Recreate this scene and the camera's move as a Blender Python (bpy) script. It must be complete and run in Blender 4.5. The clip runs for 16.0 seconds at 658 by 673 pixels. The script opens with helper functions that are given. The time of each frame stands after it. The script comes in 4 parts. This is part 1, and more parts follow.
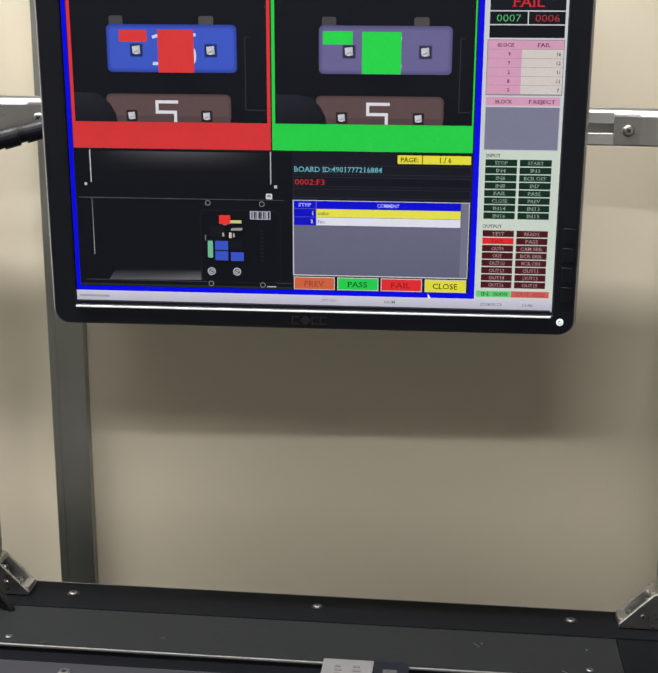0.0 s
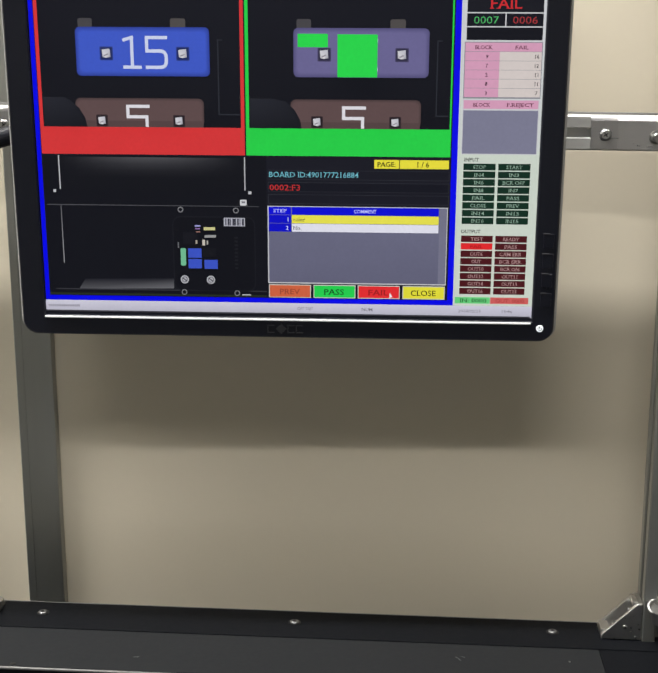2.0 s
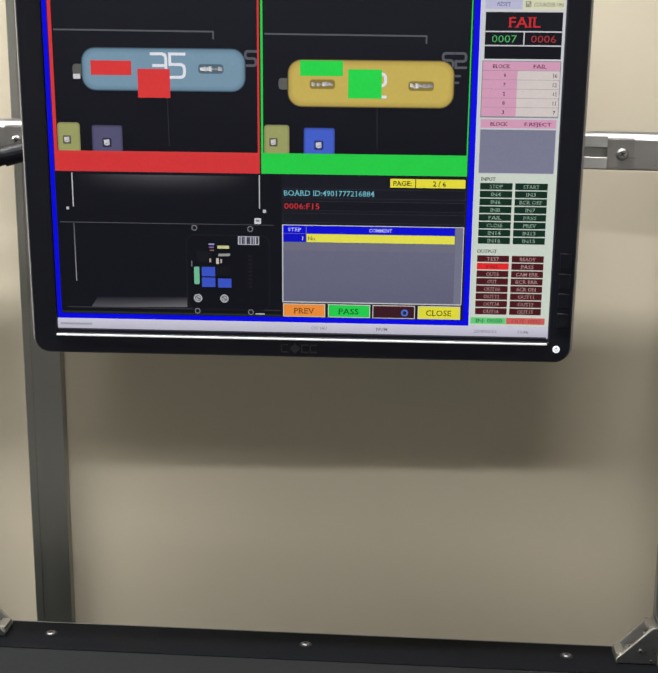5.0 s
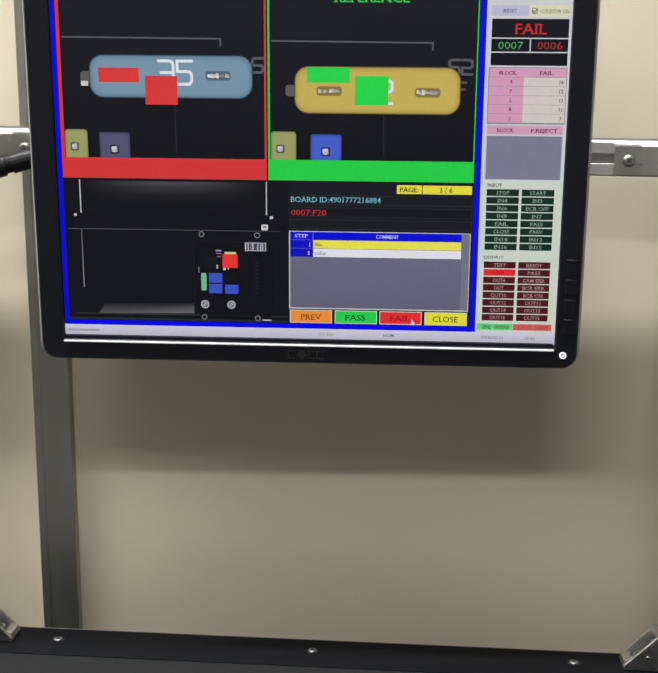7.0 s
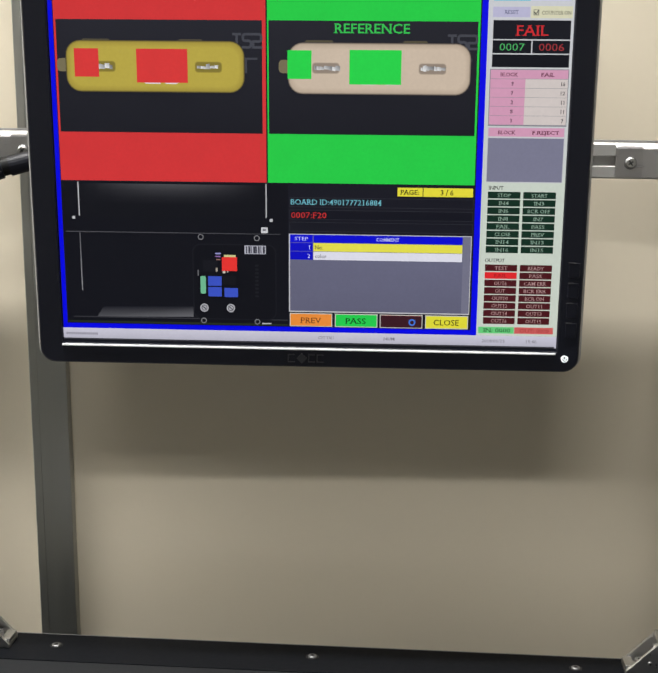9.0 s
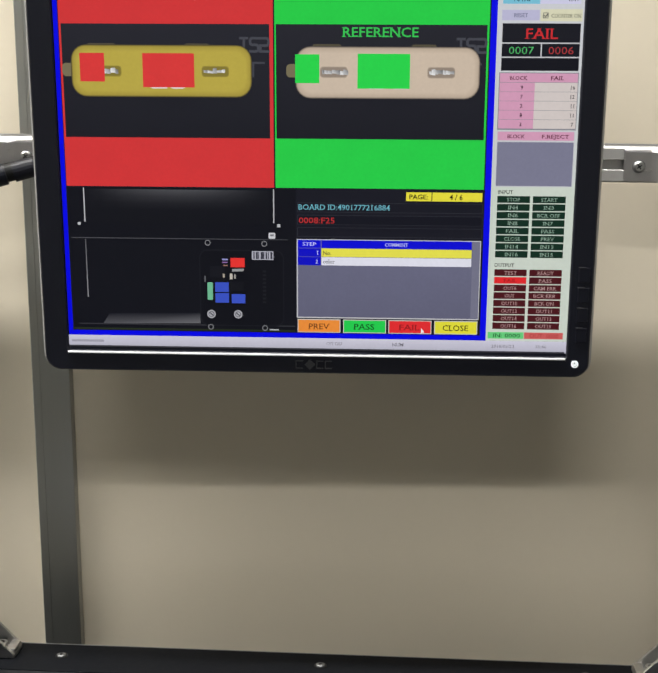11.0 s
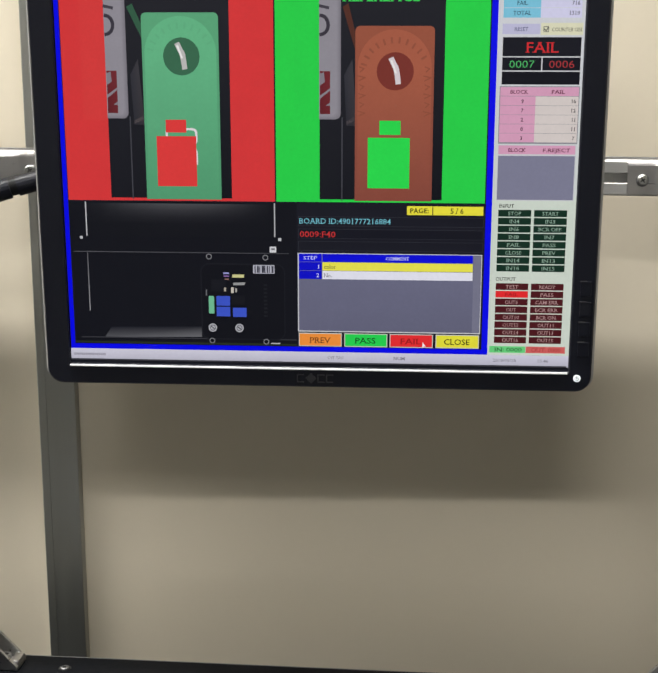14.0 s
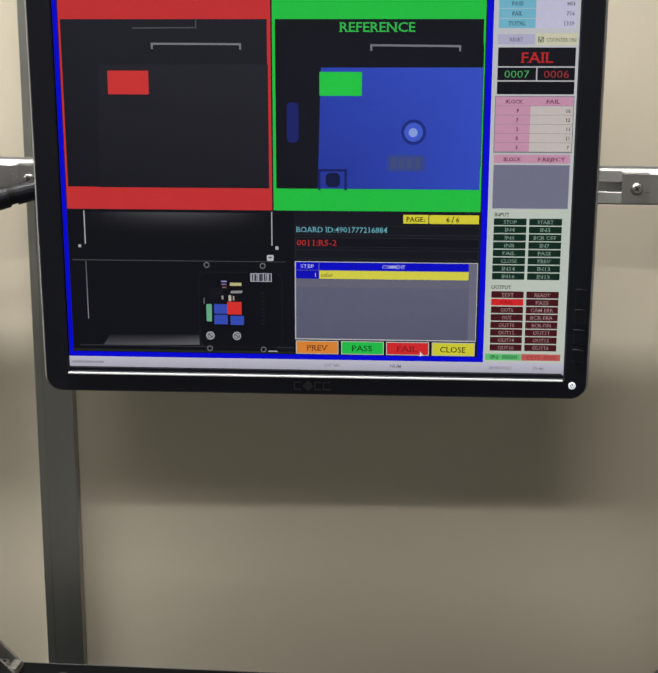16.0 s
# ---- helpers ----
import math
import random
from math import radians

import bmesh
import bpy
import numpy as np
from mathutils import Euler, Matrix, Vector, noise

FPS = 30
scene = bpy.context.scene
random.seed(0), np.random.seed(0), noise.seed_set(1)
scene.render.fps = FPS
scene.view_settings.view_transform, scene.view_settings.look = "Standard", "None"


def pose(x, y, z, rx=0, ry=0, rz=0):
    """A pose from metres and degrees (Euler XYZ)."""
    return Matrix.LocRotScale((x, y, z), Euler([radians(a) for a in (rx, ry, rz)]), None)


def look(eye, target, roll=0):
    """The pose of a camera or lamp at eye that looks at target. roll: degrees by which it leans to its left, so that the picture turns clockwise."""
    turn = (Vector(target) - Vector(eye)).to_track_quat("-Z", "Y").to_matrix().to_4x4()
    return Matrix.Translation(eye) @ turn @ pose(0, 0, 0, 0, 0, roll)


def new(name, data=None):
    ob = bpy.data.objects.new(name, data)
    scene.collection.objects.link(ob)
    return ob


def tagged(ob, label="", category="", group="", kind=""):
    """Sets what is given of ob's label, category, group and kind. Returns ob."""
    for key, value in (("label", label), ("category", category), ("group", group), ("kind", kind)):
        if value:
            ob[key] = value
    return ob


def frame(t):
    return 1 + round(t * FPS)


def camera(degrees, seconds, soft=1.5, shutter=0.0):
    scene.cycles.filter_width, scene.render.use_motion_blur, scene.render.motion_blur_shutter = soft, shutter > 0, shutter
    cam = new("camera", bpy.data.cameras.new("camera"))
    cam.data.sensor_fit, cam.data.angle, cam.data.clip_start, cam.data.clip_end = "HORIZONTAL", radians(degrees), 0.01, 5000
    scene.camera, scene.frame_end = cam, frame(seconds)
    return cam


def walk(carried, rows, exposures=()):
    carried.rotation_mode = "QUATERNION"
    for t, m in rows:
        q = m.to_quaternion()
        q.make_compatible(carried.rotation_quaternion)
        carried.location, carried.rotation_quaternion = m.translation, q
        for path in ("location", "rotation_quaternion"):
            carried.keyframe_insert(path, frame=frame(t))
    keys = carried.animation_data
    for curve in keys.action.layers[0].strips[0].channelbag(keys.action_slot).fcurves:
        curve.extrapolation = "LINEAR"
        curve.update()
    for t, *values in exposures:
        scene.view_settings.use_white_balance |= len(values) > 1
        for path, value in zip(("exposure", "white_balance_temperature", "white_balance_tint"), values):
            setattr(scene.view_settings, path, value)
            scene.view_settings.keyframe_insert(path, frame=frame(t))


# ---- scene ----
from collections import Counter

cam = camera(30.3, 16.0, soft=1.8)
PATH = [
    (0, (0.112, -0.967, 0.472), (-0.095, 0.968, 0.011), 0.4),
    (0.5, (0.109, -0.96, 0.466), (-0.08, 0.98, 0.022), -0.2),
    (1, (0.105, -0.954, 0.466), (-0.069, 0.991, 0.031), -0.3),
    (1.5, (0.1, -0.952, 0.463), (-0.053, 0.995, 0.03), 0.0),
    (2, (0.098, -0.951, 0.462), (-0.045, 0.996, 0.027), 0.3),
    (2.5, (0.095, -0.949, 0.466), (-0.044, 0.999, 0.035), 0.5),
    (3, (0.093, -0.947, 0.466), (-0.05, 1.003, 0.044), 0.5),
    (3.5, (0.095, -0.945, 0.464), (-0.055, 1.006, 0.051), 0.5),
    (4, (0.09, -0.944, 0.465), (-0.053, 1.007, 0.051), 0.6),
    (6.5, (0.086, -0.941, 0.464), (-0.068, 1.011, 0.057), 0.5),
    (7, (0.088, -0.944, 0.463), (-0.07, 1.009, 0.064), 0.5),
    (7.5, (0.086, -0.943, 0.465), (-0.068, 1.011, 0.064), 0.4),
    (8, (0.088, -0.941, 0.465), (-0.068, 1.013, 0.064), 0.5),
    (8.5, (0.087, -0.939, 0.463), (-0.066, 1.015, 0.066), 0.5),
    (9, (0.085, -0.938, 0.462), (-0.068, 1.017, 0.068), 0.5),
    (11.5, (0.071, -0.93, 0.461), (-0.067, 1.027, 0.076), 0.3),
    (12, (0.075, -0.929, 0.46), (-0.071, 1.029, 0.077), 0.1),
    (12.5, (0.077, -0.928, 0.462), (-0.071, 1.031, 0.085), 0.1),
    (13, (0.081, -0.927, 0.462), (-0.079, 1.032, 0.089), 0.2),
    (13.5, (0.084, -0.928, 0.462), (-0.088, 1.03, 0.092), 0.2),
    (14, (0.087, -0.929, 0.464), (-0.088, 1.029, 0.094), 0.2),
    (14.5, (0.089, -0.933, 0.466), (-0.086, 1.027, 0.104), 0.2),
    (15, (0.088, -0.935, 0.465), (-0.084, 1.025, 0.107), 0.2),
    (15.5, (0.091, -0.935, 0.466), (-0.083, 1.025, 0.107), 0.2),
    (16, (0.087, -0.935, 0.464), (-0.082, 1.026, 0.109), 0.2),
]
walk(cam, [(t, look(eye, target, roll)) for t, eye, target, roll in PATH],
     exposures=[(0.0, 0.03), (9.0, 0.0), (13.5, 0.01), (14.0, 0.0), (14.5, -0.22), (15.0, -0.27), (16.0, -0.28)])

# ---------------------------------------------------------------- light
world = bpy.data.worlds.new("room_world")
scene.world = world
world.use_nodes = True
world.node_tree.nodes["Background"].inputs[0].default_value = (0.9, 0.95, 1.0, 1)
world.node_tree.nodes["Background"].inputs[1].default_value = 0.02

# rows of long fluorescent lamps that run along the wall: place across, distance from the wall, height, power, length
LAMP_ROWS = [(-0.85, -0.265, 1.58, 71.0, 2.4), (-0.10, -1.72, 1.705, 20.5, 0.9)]
for lamp_x, lamp_y, lamp_z, watts, lamp_l in LAMP_ROWS:
    lamp = bpy.data.lights.new("ceiling_tube_light", "AREA")
    lamp.shape, lamp.size, lamp.size_y = "RECTANGLE", lamp_l, 0.09
    lamp.energy, lamp.color = watts, (1.0, 0.987, 0.948)
    ob = new("ceiling_tube_light", lamp)
    ob.matrix_world = pose(lamp_x, lamp_y, lamp_z)

# ---------------------------------------------------------------- materials
def lin(c):
    return tuple((v / 255 / 12.92 if v / 255 < 0.04045 else ((v / 255 + 0.055) / 1.055) ** 2.4) for v in c)


def surface(name, base, rough=0.5, metal=0.0, grain=0.06, scale=90.0, stretch=(1, 1, 1), bump=0.0, stain=0.05, spec=0.5):
    """A procedural surface: fine grain, broad stains, uneven gloss and fine relief."""
    m = bpy.data.materials.new(name)
    m.use_nodes = True
    nt = m.node_tree
    b = nt.nodes["Principled BSDF"]
    tc = nt.nodes.new("ShaderNodeTexCoord")
    mp = nt.nodes.new("ShaderNodeMapping")
    mp.inputs["Scale"].default_value = stretch
    nt.links.new(tc.outputs["Object"], mp.inputs[0])
    fine = nt.nodes.new("ShaderNodeTexNoise")
    fine.inputs["Scale"].default_value, fine.inputs["Detail"].default_value = scale, 6
    nt.links.new(mp.outputs[0], fine.inputs[0])
    broad = nt.nodes.new("ShaderNodeTexNoise")
    broad.inputs["Scale"].default_value, broad.inputs["Detail"].default_value = 5.0, 4
    nt.links.new(tc.outputs["Object"], broad.inputs[0])
    total = nt.nodes.new("ShaderNodeMath")
    total.operation = "MULTIPLY_ADD"
    nt.links.new(fine.outputs[0], total.inputs[0])
    total.inputs[1].default_value = grain * 2
    total.inputs[2].default_value = 1 - grain - stain
    add = nt.nodes.new("ShaderNodeMath")
    add.operation = "MULTIPLY_ADD"
    nt.links.new(broad.outputs[0], add.inputs[0])
    add.inputs[1].default_value = stain * 2
    nt.links.new(total.outputs[0], add.inputs[2])
    tint = nt.nodes.new("ShaderNodeVectorMath")
    tint.operation = "SCALE"
    tint.inputs[0].default_value = base
    nt.links.new(add.outputs[0], tint.inputs["Scale"])
    nt.links.new(tint.outputs[0], b.inputs["Base Color"])
    b.inputs["Metallic"].default_value = metal
    b.inputs["Specular IOR Level"].default_value = spec
    rg = nt.nodes.new("ShaderNodeMath")
    rg.operation = "MULTIPLY_ADD"
    nt.links.new(fine.outputs[0], rg.inputs[0])
    rg.inputs[1].default_value, rg.inputs[2].default_value = 0.16, rough - 0.08
    nt.links.new(rg.outputs[0], b.inputs["Roughness"])
    if bump:
        bp = nt.nodes.new("ShaderNodeBump")
        bp.inputs["Strength"].default_value, bp.inputs["Distance"].default_value = bump, 0.0006
        nt.links.new(fine.outputs[0], bp.inputs["Height"])
        nt.links.new(bp.outputs[0], b.inputs["Normal"])
    return m


M_WALL = surface("beige_panel_paint", (0.635, 0.57, 0.455), 0.6, grain=0.015, scale=160, bump=0.12, stain=0.03, spec=0.3)
M_ROOM = surface("room_paint", (0.60, 0.60, 0.585), 0.7, grain=0.03, bump=0.1)
M_FLOOR = surface("grey_floor_coating", (0.16, 0.17, 0.165), 0.4, grain=0.06, scale=40, stain=0.1)
M_CEIL = surface("white_ceiling_board", (0.70, 0.70, 0.68), 0.8, grain=0.03, bump=0.2)
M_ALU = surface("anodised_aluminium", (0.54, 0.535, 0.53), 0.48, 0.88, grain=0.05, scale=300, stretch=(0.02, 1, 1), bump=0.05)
# upright pieces share one aluminium with a darker base than the rail's
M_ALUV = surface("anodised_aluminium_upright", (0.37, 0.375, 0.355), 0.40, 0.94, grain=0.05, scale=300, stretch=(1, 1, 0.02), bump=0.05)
M_CAST = surface("cast_aluminium", (0.62, 0.61, 0.60), 0.30, 1.0, grain=0.12, scale=220, bump=0.35)
M_SHEET = surface("brushed_steel_sheet", (0.42, 0.41, 0.415), 0.30, 0.95, grain=0.05, scale=260, stretch=(0.05, 1, 1), bump=0.06)
M_SCREW = surface("bright_screw_steel", (0.46, 0.455, 0.445), 0.33, 1.0, grain=0.06, scale=300)
M_DARK = surface("socket_shadow_steel", (0.05, 0.05, 0.05), 0.5, 1.0)
M_BLACK = surface("black_anodised_plate", (0.0050, 0.0056, 0.0072), 0.5, grain=0.10, scale=240, bump=0.12, stain=0.12, spec=0.05)
M_GREY = surface("dark_grey_anodised_plate", (0.0150, 0.0160, 0.0178), 0.5, grain=0.08, scale=260, bump=0.1, stain=0.10, spec=0.08)
M_LOWER = surface("grey_anodised_plate", (0.030, 0.031, 0.038), 0.5, grain=0.08, scale=260, bump=0.1, stain=0.10, spec=0.1)
M_PLASTIC = surface("black_monitor_plastic", (0.0072, 0.0080, 0.0146), 0.40, grain=0.06, scale=700, bump=0.2, stain=0.05, spec=0.25)
M_RUBBER = surface("black_cable_sheath", (0.008, 0.008, 0.0085), 0.5, grain=0.1, scale=200, bump=0.2, spec=0.2)
M_LOGO = surface("dark_chrome_emblem", (0.095, 0.095, 0.103), 0.36, 1.0, grain=0.04)
M_EDGE = surface("worn_edge_aluminium", (0.22, 0.22, 0.22), 0.5, 0.6, grain=0.2, scale=120, stain=0.2)
M_RIM = surface("satin_grey_rim", (0.36, 0.35, 0.34), 0.4, grain=0.05)
M_DULL = surface("dull_screw_steel", (0.20, 0.20, 0.205), 0.5, 0.9, grain=0.15, scale=260)
M_MARK = surface("grey_key_print", (0.05, 0.05, 0.055), 0.6)
# white paint imitating the light caught on the screen's lower edge
M_GLINT = surface("edge_glint_paint", (0.82, 0.82, 0.84), 0.4, grain=0.02)
M_TAG = surface("grey_label_film", (0.14, 0.14, 0.145), 0.5, grain=0.04, scale=120)
M_INK = surface("label_ink", (0.105, 0.105, 0.105), 0.6)
M_TUBE = bpy.data.materials.new("lamp_diffuser")
M_TUBE.use_nodes = True
M_TUBE.node_tree.nodes["Principled BSDF"].inputs["Emission Color"].default_value = (1.0, 0.955, 0.87, 1)
M_TUBE.node_tree.nodes["Principled BSDF"].inputs["Emission Strength"].default_value = 4.0
M_LED = bpy.data.materials.new("white_led")
M_LED.use_nodes = True
M_LED.node_tree.nodes["Principled BSDF"].inputs["Emission Color"].default_value = (0.92, 0.97, 1.0, 1)
M_LED.node_tree.nodes["Principled BSDF"].inputs["Emission Strength"].default_value = 1.1


def display_material():
    """The lit picture of a liquid crystal display: each patch gives off its own colour, under a satin front film."""
    m = bpy.data.materials.new("display_light")
    m.use_nodes = True
    nt = m.node_tree
    b = nt.nodes["Principled BSDF"]
    b.inputs["Base Color"].default_value = (0.003, 0.003, 0.0045, 1)
    b.inputs["Roughness"].default_value = 0.45
    b.inputs["Specular IOR Level"].default_value = 0.10
    at = nt.nodes.new("ShaderNodeAttribute")
    at.attribute_name = "shown"
    tc = nt.nodes.new("ShaderNodeTexCoord")
    nz = nt.nodes.new("ShaderNodeTexNoise")
    nz.inputs["Scale"].default_value, nz.inputs["Detail"].default_value = 60, 5
    nt.links.new(tc.outputs["Object"], nz.inputs[0])
    fz = nt.nodes.new("ShaderNodeTexNoise")
    fz.inputs["Scale"].default_value, fz.inputs["Detail"].default_value = 420, 3
    nt.links.new(tc.outputs["Object"], fz.inputs[0])
    both = nt.nodes.new("ShaderNodeMath")
    both.operation = "MULTIPLY"
    nt.links.new(nz.outputs[0], both.inputs[0])
    nt.links.new(fz.outputs[0], both.inputs[1])
    mr = nt.nodes.new("ShaderNodeMath")
    mr.operation = "MULTIPLY_ADD"
    nt.links.new(both.outputs[0], mr.inputs[0])
    mr.inputs[1].default_value, mr.inputs[2].default_value = 0.22, 0.945
    sc = nt.nodes.new("ShaderNodeVectorMath")
    sc.operation = "SCALE"
    nt.links.new(at.outputs["Color"], sc.inputs[0])
    nt.links.new(mr.outputs[0], sc.inputs["Scale"])
    nt.links.new(sc.outputs[0], b.inputs["Emission Color"])
    b.inputs["Emission Strength"].default_value = 0.92
    return m


M_SHOWN = display_material()

# ---------------------------------------------------------------- mesh helpers
def part(name, bm, material, parent=None, label=""):
    me = bpy.data.meshes.new(name)
    bm.normal_update()
    bm.to_mesh(me)
    bm.free()
    for mt in (material if isinstance(material, (list, tuple)) else [material]):
        me.materials.append(mt)
    ob = new(name, me)
    if parent:
        ob.parent = parent
    return tagged(ob, label)


def box(bm, lo, hi, bevel=0.0, seg=2):
    g = bmesh.ops.create_cube(bm, size=1.0)
    c = [(a + b) / 2 for a, b in zip(lo, hi)]
    s = [abs(b - a) for a, b in zip(lo, hi)]
    bmesh.ops.transform(bm, matrix=Matrix.LocRotScale(c, None, s), verts=g["verts"])
    if bevel:
        edges = list({e for v in g["verts"] for e in v.link_edges})
        bmesh.ops.bevel(bm, geom=edges, offset=bevel, segments=seg, profile=0.5, affect="EDGES")
    return bm


def boxed(lo, hi, bevel=0.0, seg=2):
    return box(bmesh.new(), lo, hi, bevel, seg)


def disc(bm, m, r1, r2, depth, seg=24):
    g = bmesh.ops.create_cone(bm, cap_ends=True, segments=seg, radius1=r1, radius2=r2, depth=depth)
    bmesh.ops.transform(bm, matrix=m, verts=g["verts"])
    return g


def prism(bm, outline, m0, m1):
    """A closed solid between two copies of an outline (x, y)."""
    a = [bm.verts.new(m0 @ Vector((x, y, 0))) for x, y in outline]
    b = [bm.verts.new(m1 @ Vector((x, y, 0))) for x, y in outline]
    n = len(a)
    bm.faces.new(list(reversed(a)))
    bm.faces.new(b)
    for i in range(n):
        bm.faces.new((a[i], a[(i + 1) % n], b[(i + 1) % n], b[i]))
    return bm


def slot_outline(s, gap=0.008, lip=0.002, inner=0.013, deep=0.009, e=0.0011):
    """The cross-section of a slotted aluminium profile, s wide, with one slot on each side."""
    h, g, i = s / 2, gap / 2, inner / 2
    c = 0.0011
    side = [(-h + c, -h), (-g - e, -h), (-g, -h + e), (-g, -h + lip), (-i, -h + lip), (-i, -h + lip + 0.002), (-g, -h + deep), (g, -h + deep),
            (i, -h + lip + 0.002), (i, -h + lip), (g, -h + lip), (g, -h + e), (g + e, -h), (h - c, -h)]
    out = []
    for k in range(4):
        q, s_ = math.cos(k * math.pi / 2), math.sin(k * math.pi / 2)
        out += [(q * x - s_ * y, s_ * x + q * y) for x, y in side]
    return out


def tube(bm, points, radius, seg=12):
    """A round cable along points."""
    pts = [Vector(p) for p in points]
    fine = []
    for i in range(len(pts) - 1):
        p0, p1, p2, p3 = pts[max(i - 1, 0)], pts[i], pts[i + 1], pts[min(i + 2, len(pts) - 1)]
        for k in range(8):
            t = k / 8
            fine.append(0.5 * (2 * p1 + (p2 - p0) * t + (2 * p0 - 5 * p1 + 4 * p2 - p3) * t * t + (3 * p1 - p0 - 3 * p2 + p3) * t ** 3))
    fine.append(pts[-1])
    rings = []
    for i, p in enumerate(fine):
        d = (fine[min(i + 1, len(fine) - 1)] - fine[max(i - 1, 0)]).normalized()
        u = d.cross(Vector((0.3, 0.2, 1))).normalized()
        w = d.cross(u)
        rings.append([bm.verts.new(p + radius * (math.cos(2 * math.pi * k / seg) * u + math.sin(2 * math.pi * k / seg) * w)) for k in range(seg)])
    for a, b in zip(rings, rings[1:]):
        for k in range(seg):
            bm.faces.new((a[k], a[(k + 1) % seg], b[(k + 1) % seg], b[k]))
    bm.faces.new(list(reversed(rings[0])))
    bm.faces.new(rings[-1])
    for f in bm.faces:
        f.smooth = True
    return bm


def screw_head(name, m, r, parent, cross=False, steel=None):
    """A screw seen from its head: domed rim, and a dark raised shape painted as the shade of its socket or cross. Its
    axis is m's z.
    """
    bm = bmesh.new()
    disc(bm, m @ pose(0, 0, r * 0.15), r, r, r * 0.3, 28)
    disc(bm, m @ pose(0, 0, r * 0.40), r, r * 0.72, r * 0.2, 28)
    ob = part(name, bm, steel or M_SCREW, parent)
    bm = bmesh.new()
    if cross:
        for a in (35, 125):
            g = bmesh.ops.create_cube(bm, size=1)
            bmesh.ops.transform(bm, matrix=m @ pose(0, 0, r * 0.52, 0, 0, a) @ Matrix.Diagonal((r * 1.0, r * 0.22, r * 0.06, 1)), verts=g["verts"])
    else:
        disc(bm, m @ pose(0, 0, r * 0.52), r * 0.46, r * 0.46, r * 0.06, 6)
    part("recess_shade", bm, M_DARK, ob)
    return ob


# ---------------------------------------------------------------- the room
def room():
    def slab(name, lo, hi, mat, label, cat):
        return tagged(part(name, boxed(lo, hi), mat), label, cat, kind="structure")
    slab("wall_north", (-2.6, 0.125, -0.86), (2.6, 0.20, 1.78), M_WALL, "smooth beige painted partition panel wall behind the bench", "wall")
    slab("wall_south", (-2.6, -4.1, -0.86), (2.6, -4.0, 1.78), M_ROOM, "plain grey painted room wall", "wall")
    slab("wall_west", (-2.7, -4.1, -0.86), (-2.6, 0.2, 1.78), M_ROOM, "plain grey painted room wall", "wall")
    slab("wall_east", (2.6, -4.1, -0.86), (2.7, 0.2, 1.78), M_ROOM, "plain grey painted room wall", "wall")
    slab("floor", (-2.7, -4.1, -0.94), (2.7, 0.2, -0.86), M_FLOOR, "grey coated workshop floor", "floor")
    slab("ceiling", (-2.7, -4.1, 1.78), (2.7, 0.2, 1.86), M_CEIL, "plain white board ceiling", "ceiling")
    # the joint strip of the partition: a flat aluminium cover with a raised left lip
    strip = tagged(part("wall_joint", boxed((-0.266, 0.114, -0.86), (-0.2360, 0.1252, 1.78), 0.0008), M_ALUV),
                   "grey aluminium joint strip between two wall panels", "wall joint", kind="structure")
    part("lip", boxed((-0.2705, 0.1137, -0.86), (-0.2625, 0.1251, 1.78), 0.0008), M_ALUV, strip)
    strip.matrix_world = Matrix.Translation((-0.25, 0, 0.20)) @ pose(0, 0, 0, 0, -0.45, 0) @ Matrix.Translation((0.25, 0, -0.20))
    for lamp_x, lamp_y, lamp_z, _, lamp_l in LAMP_ROWS:
        half = lamp_l / 2
        fix = tagged(part("ceiling_light", boxed((lamp_x - half - 0.05, lamp_y - 0.07, lamp_z + 0.012), (lamp_x + half + 0.05, lamp_y + 0.07, lamp_z + 0.06), 0.004), M_CEIL),
                     "long white fluorescent light hung from the ceiling", "ceiling light", "rows of ceiling lights")
        part("diffuser", boxed((lamp_x - half, lamp_y - 0.045, lamp_z + 0.004), (lamp_x + half, lamp_y + 0.045, lamp_z + 0.0115), 0.001), M_TUBE, fix)
        for dx in (-0.7 * half, 0.7 * half):
            part("hanger", boxed((lamp_x + dx - 0.004, lamp_y - 0.004, lamp_z + 0.0605), (lamp_x + dx + 0.004, lamp_y + 0.004, 1.7798)), M_CEIL, fix)


room()


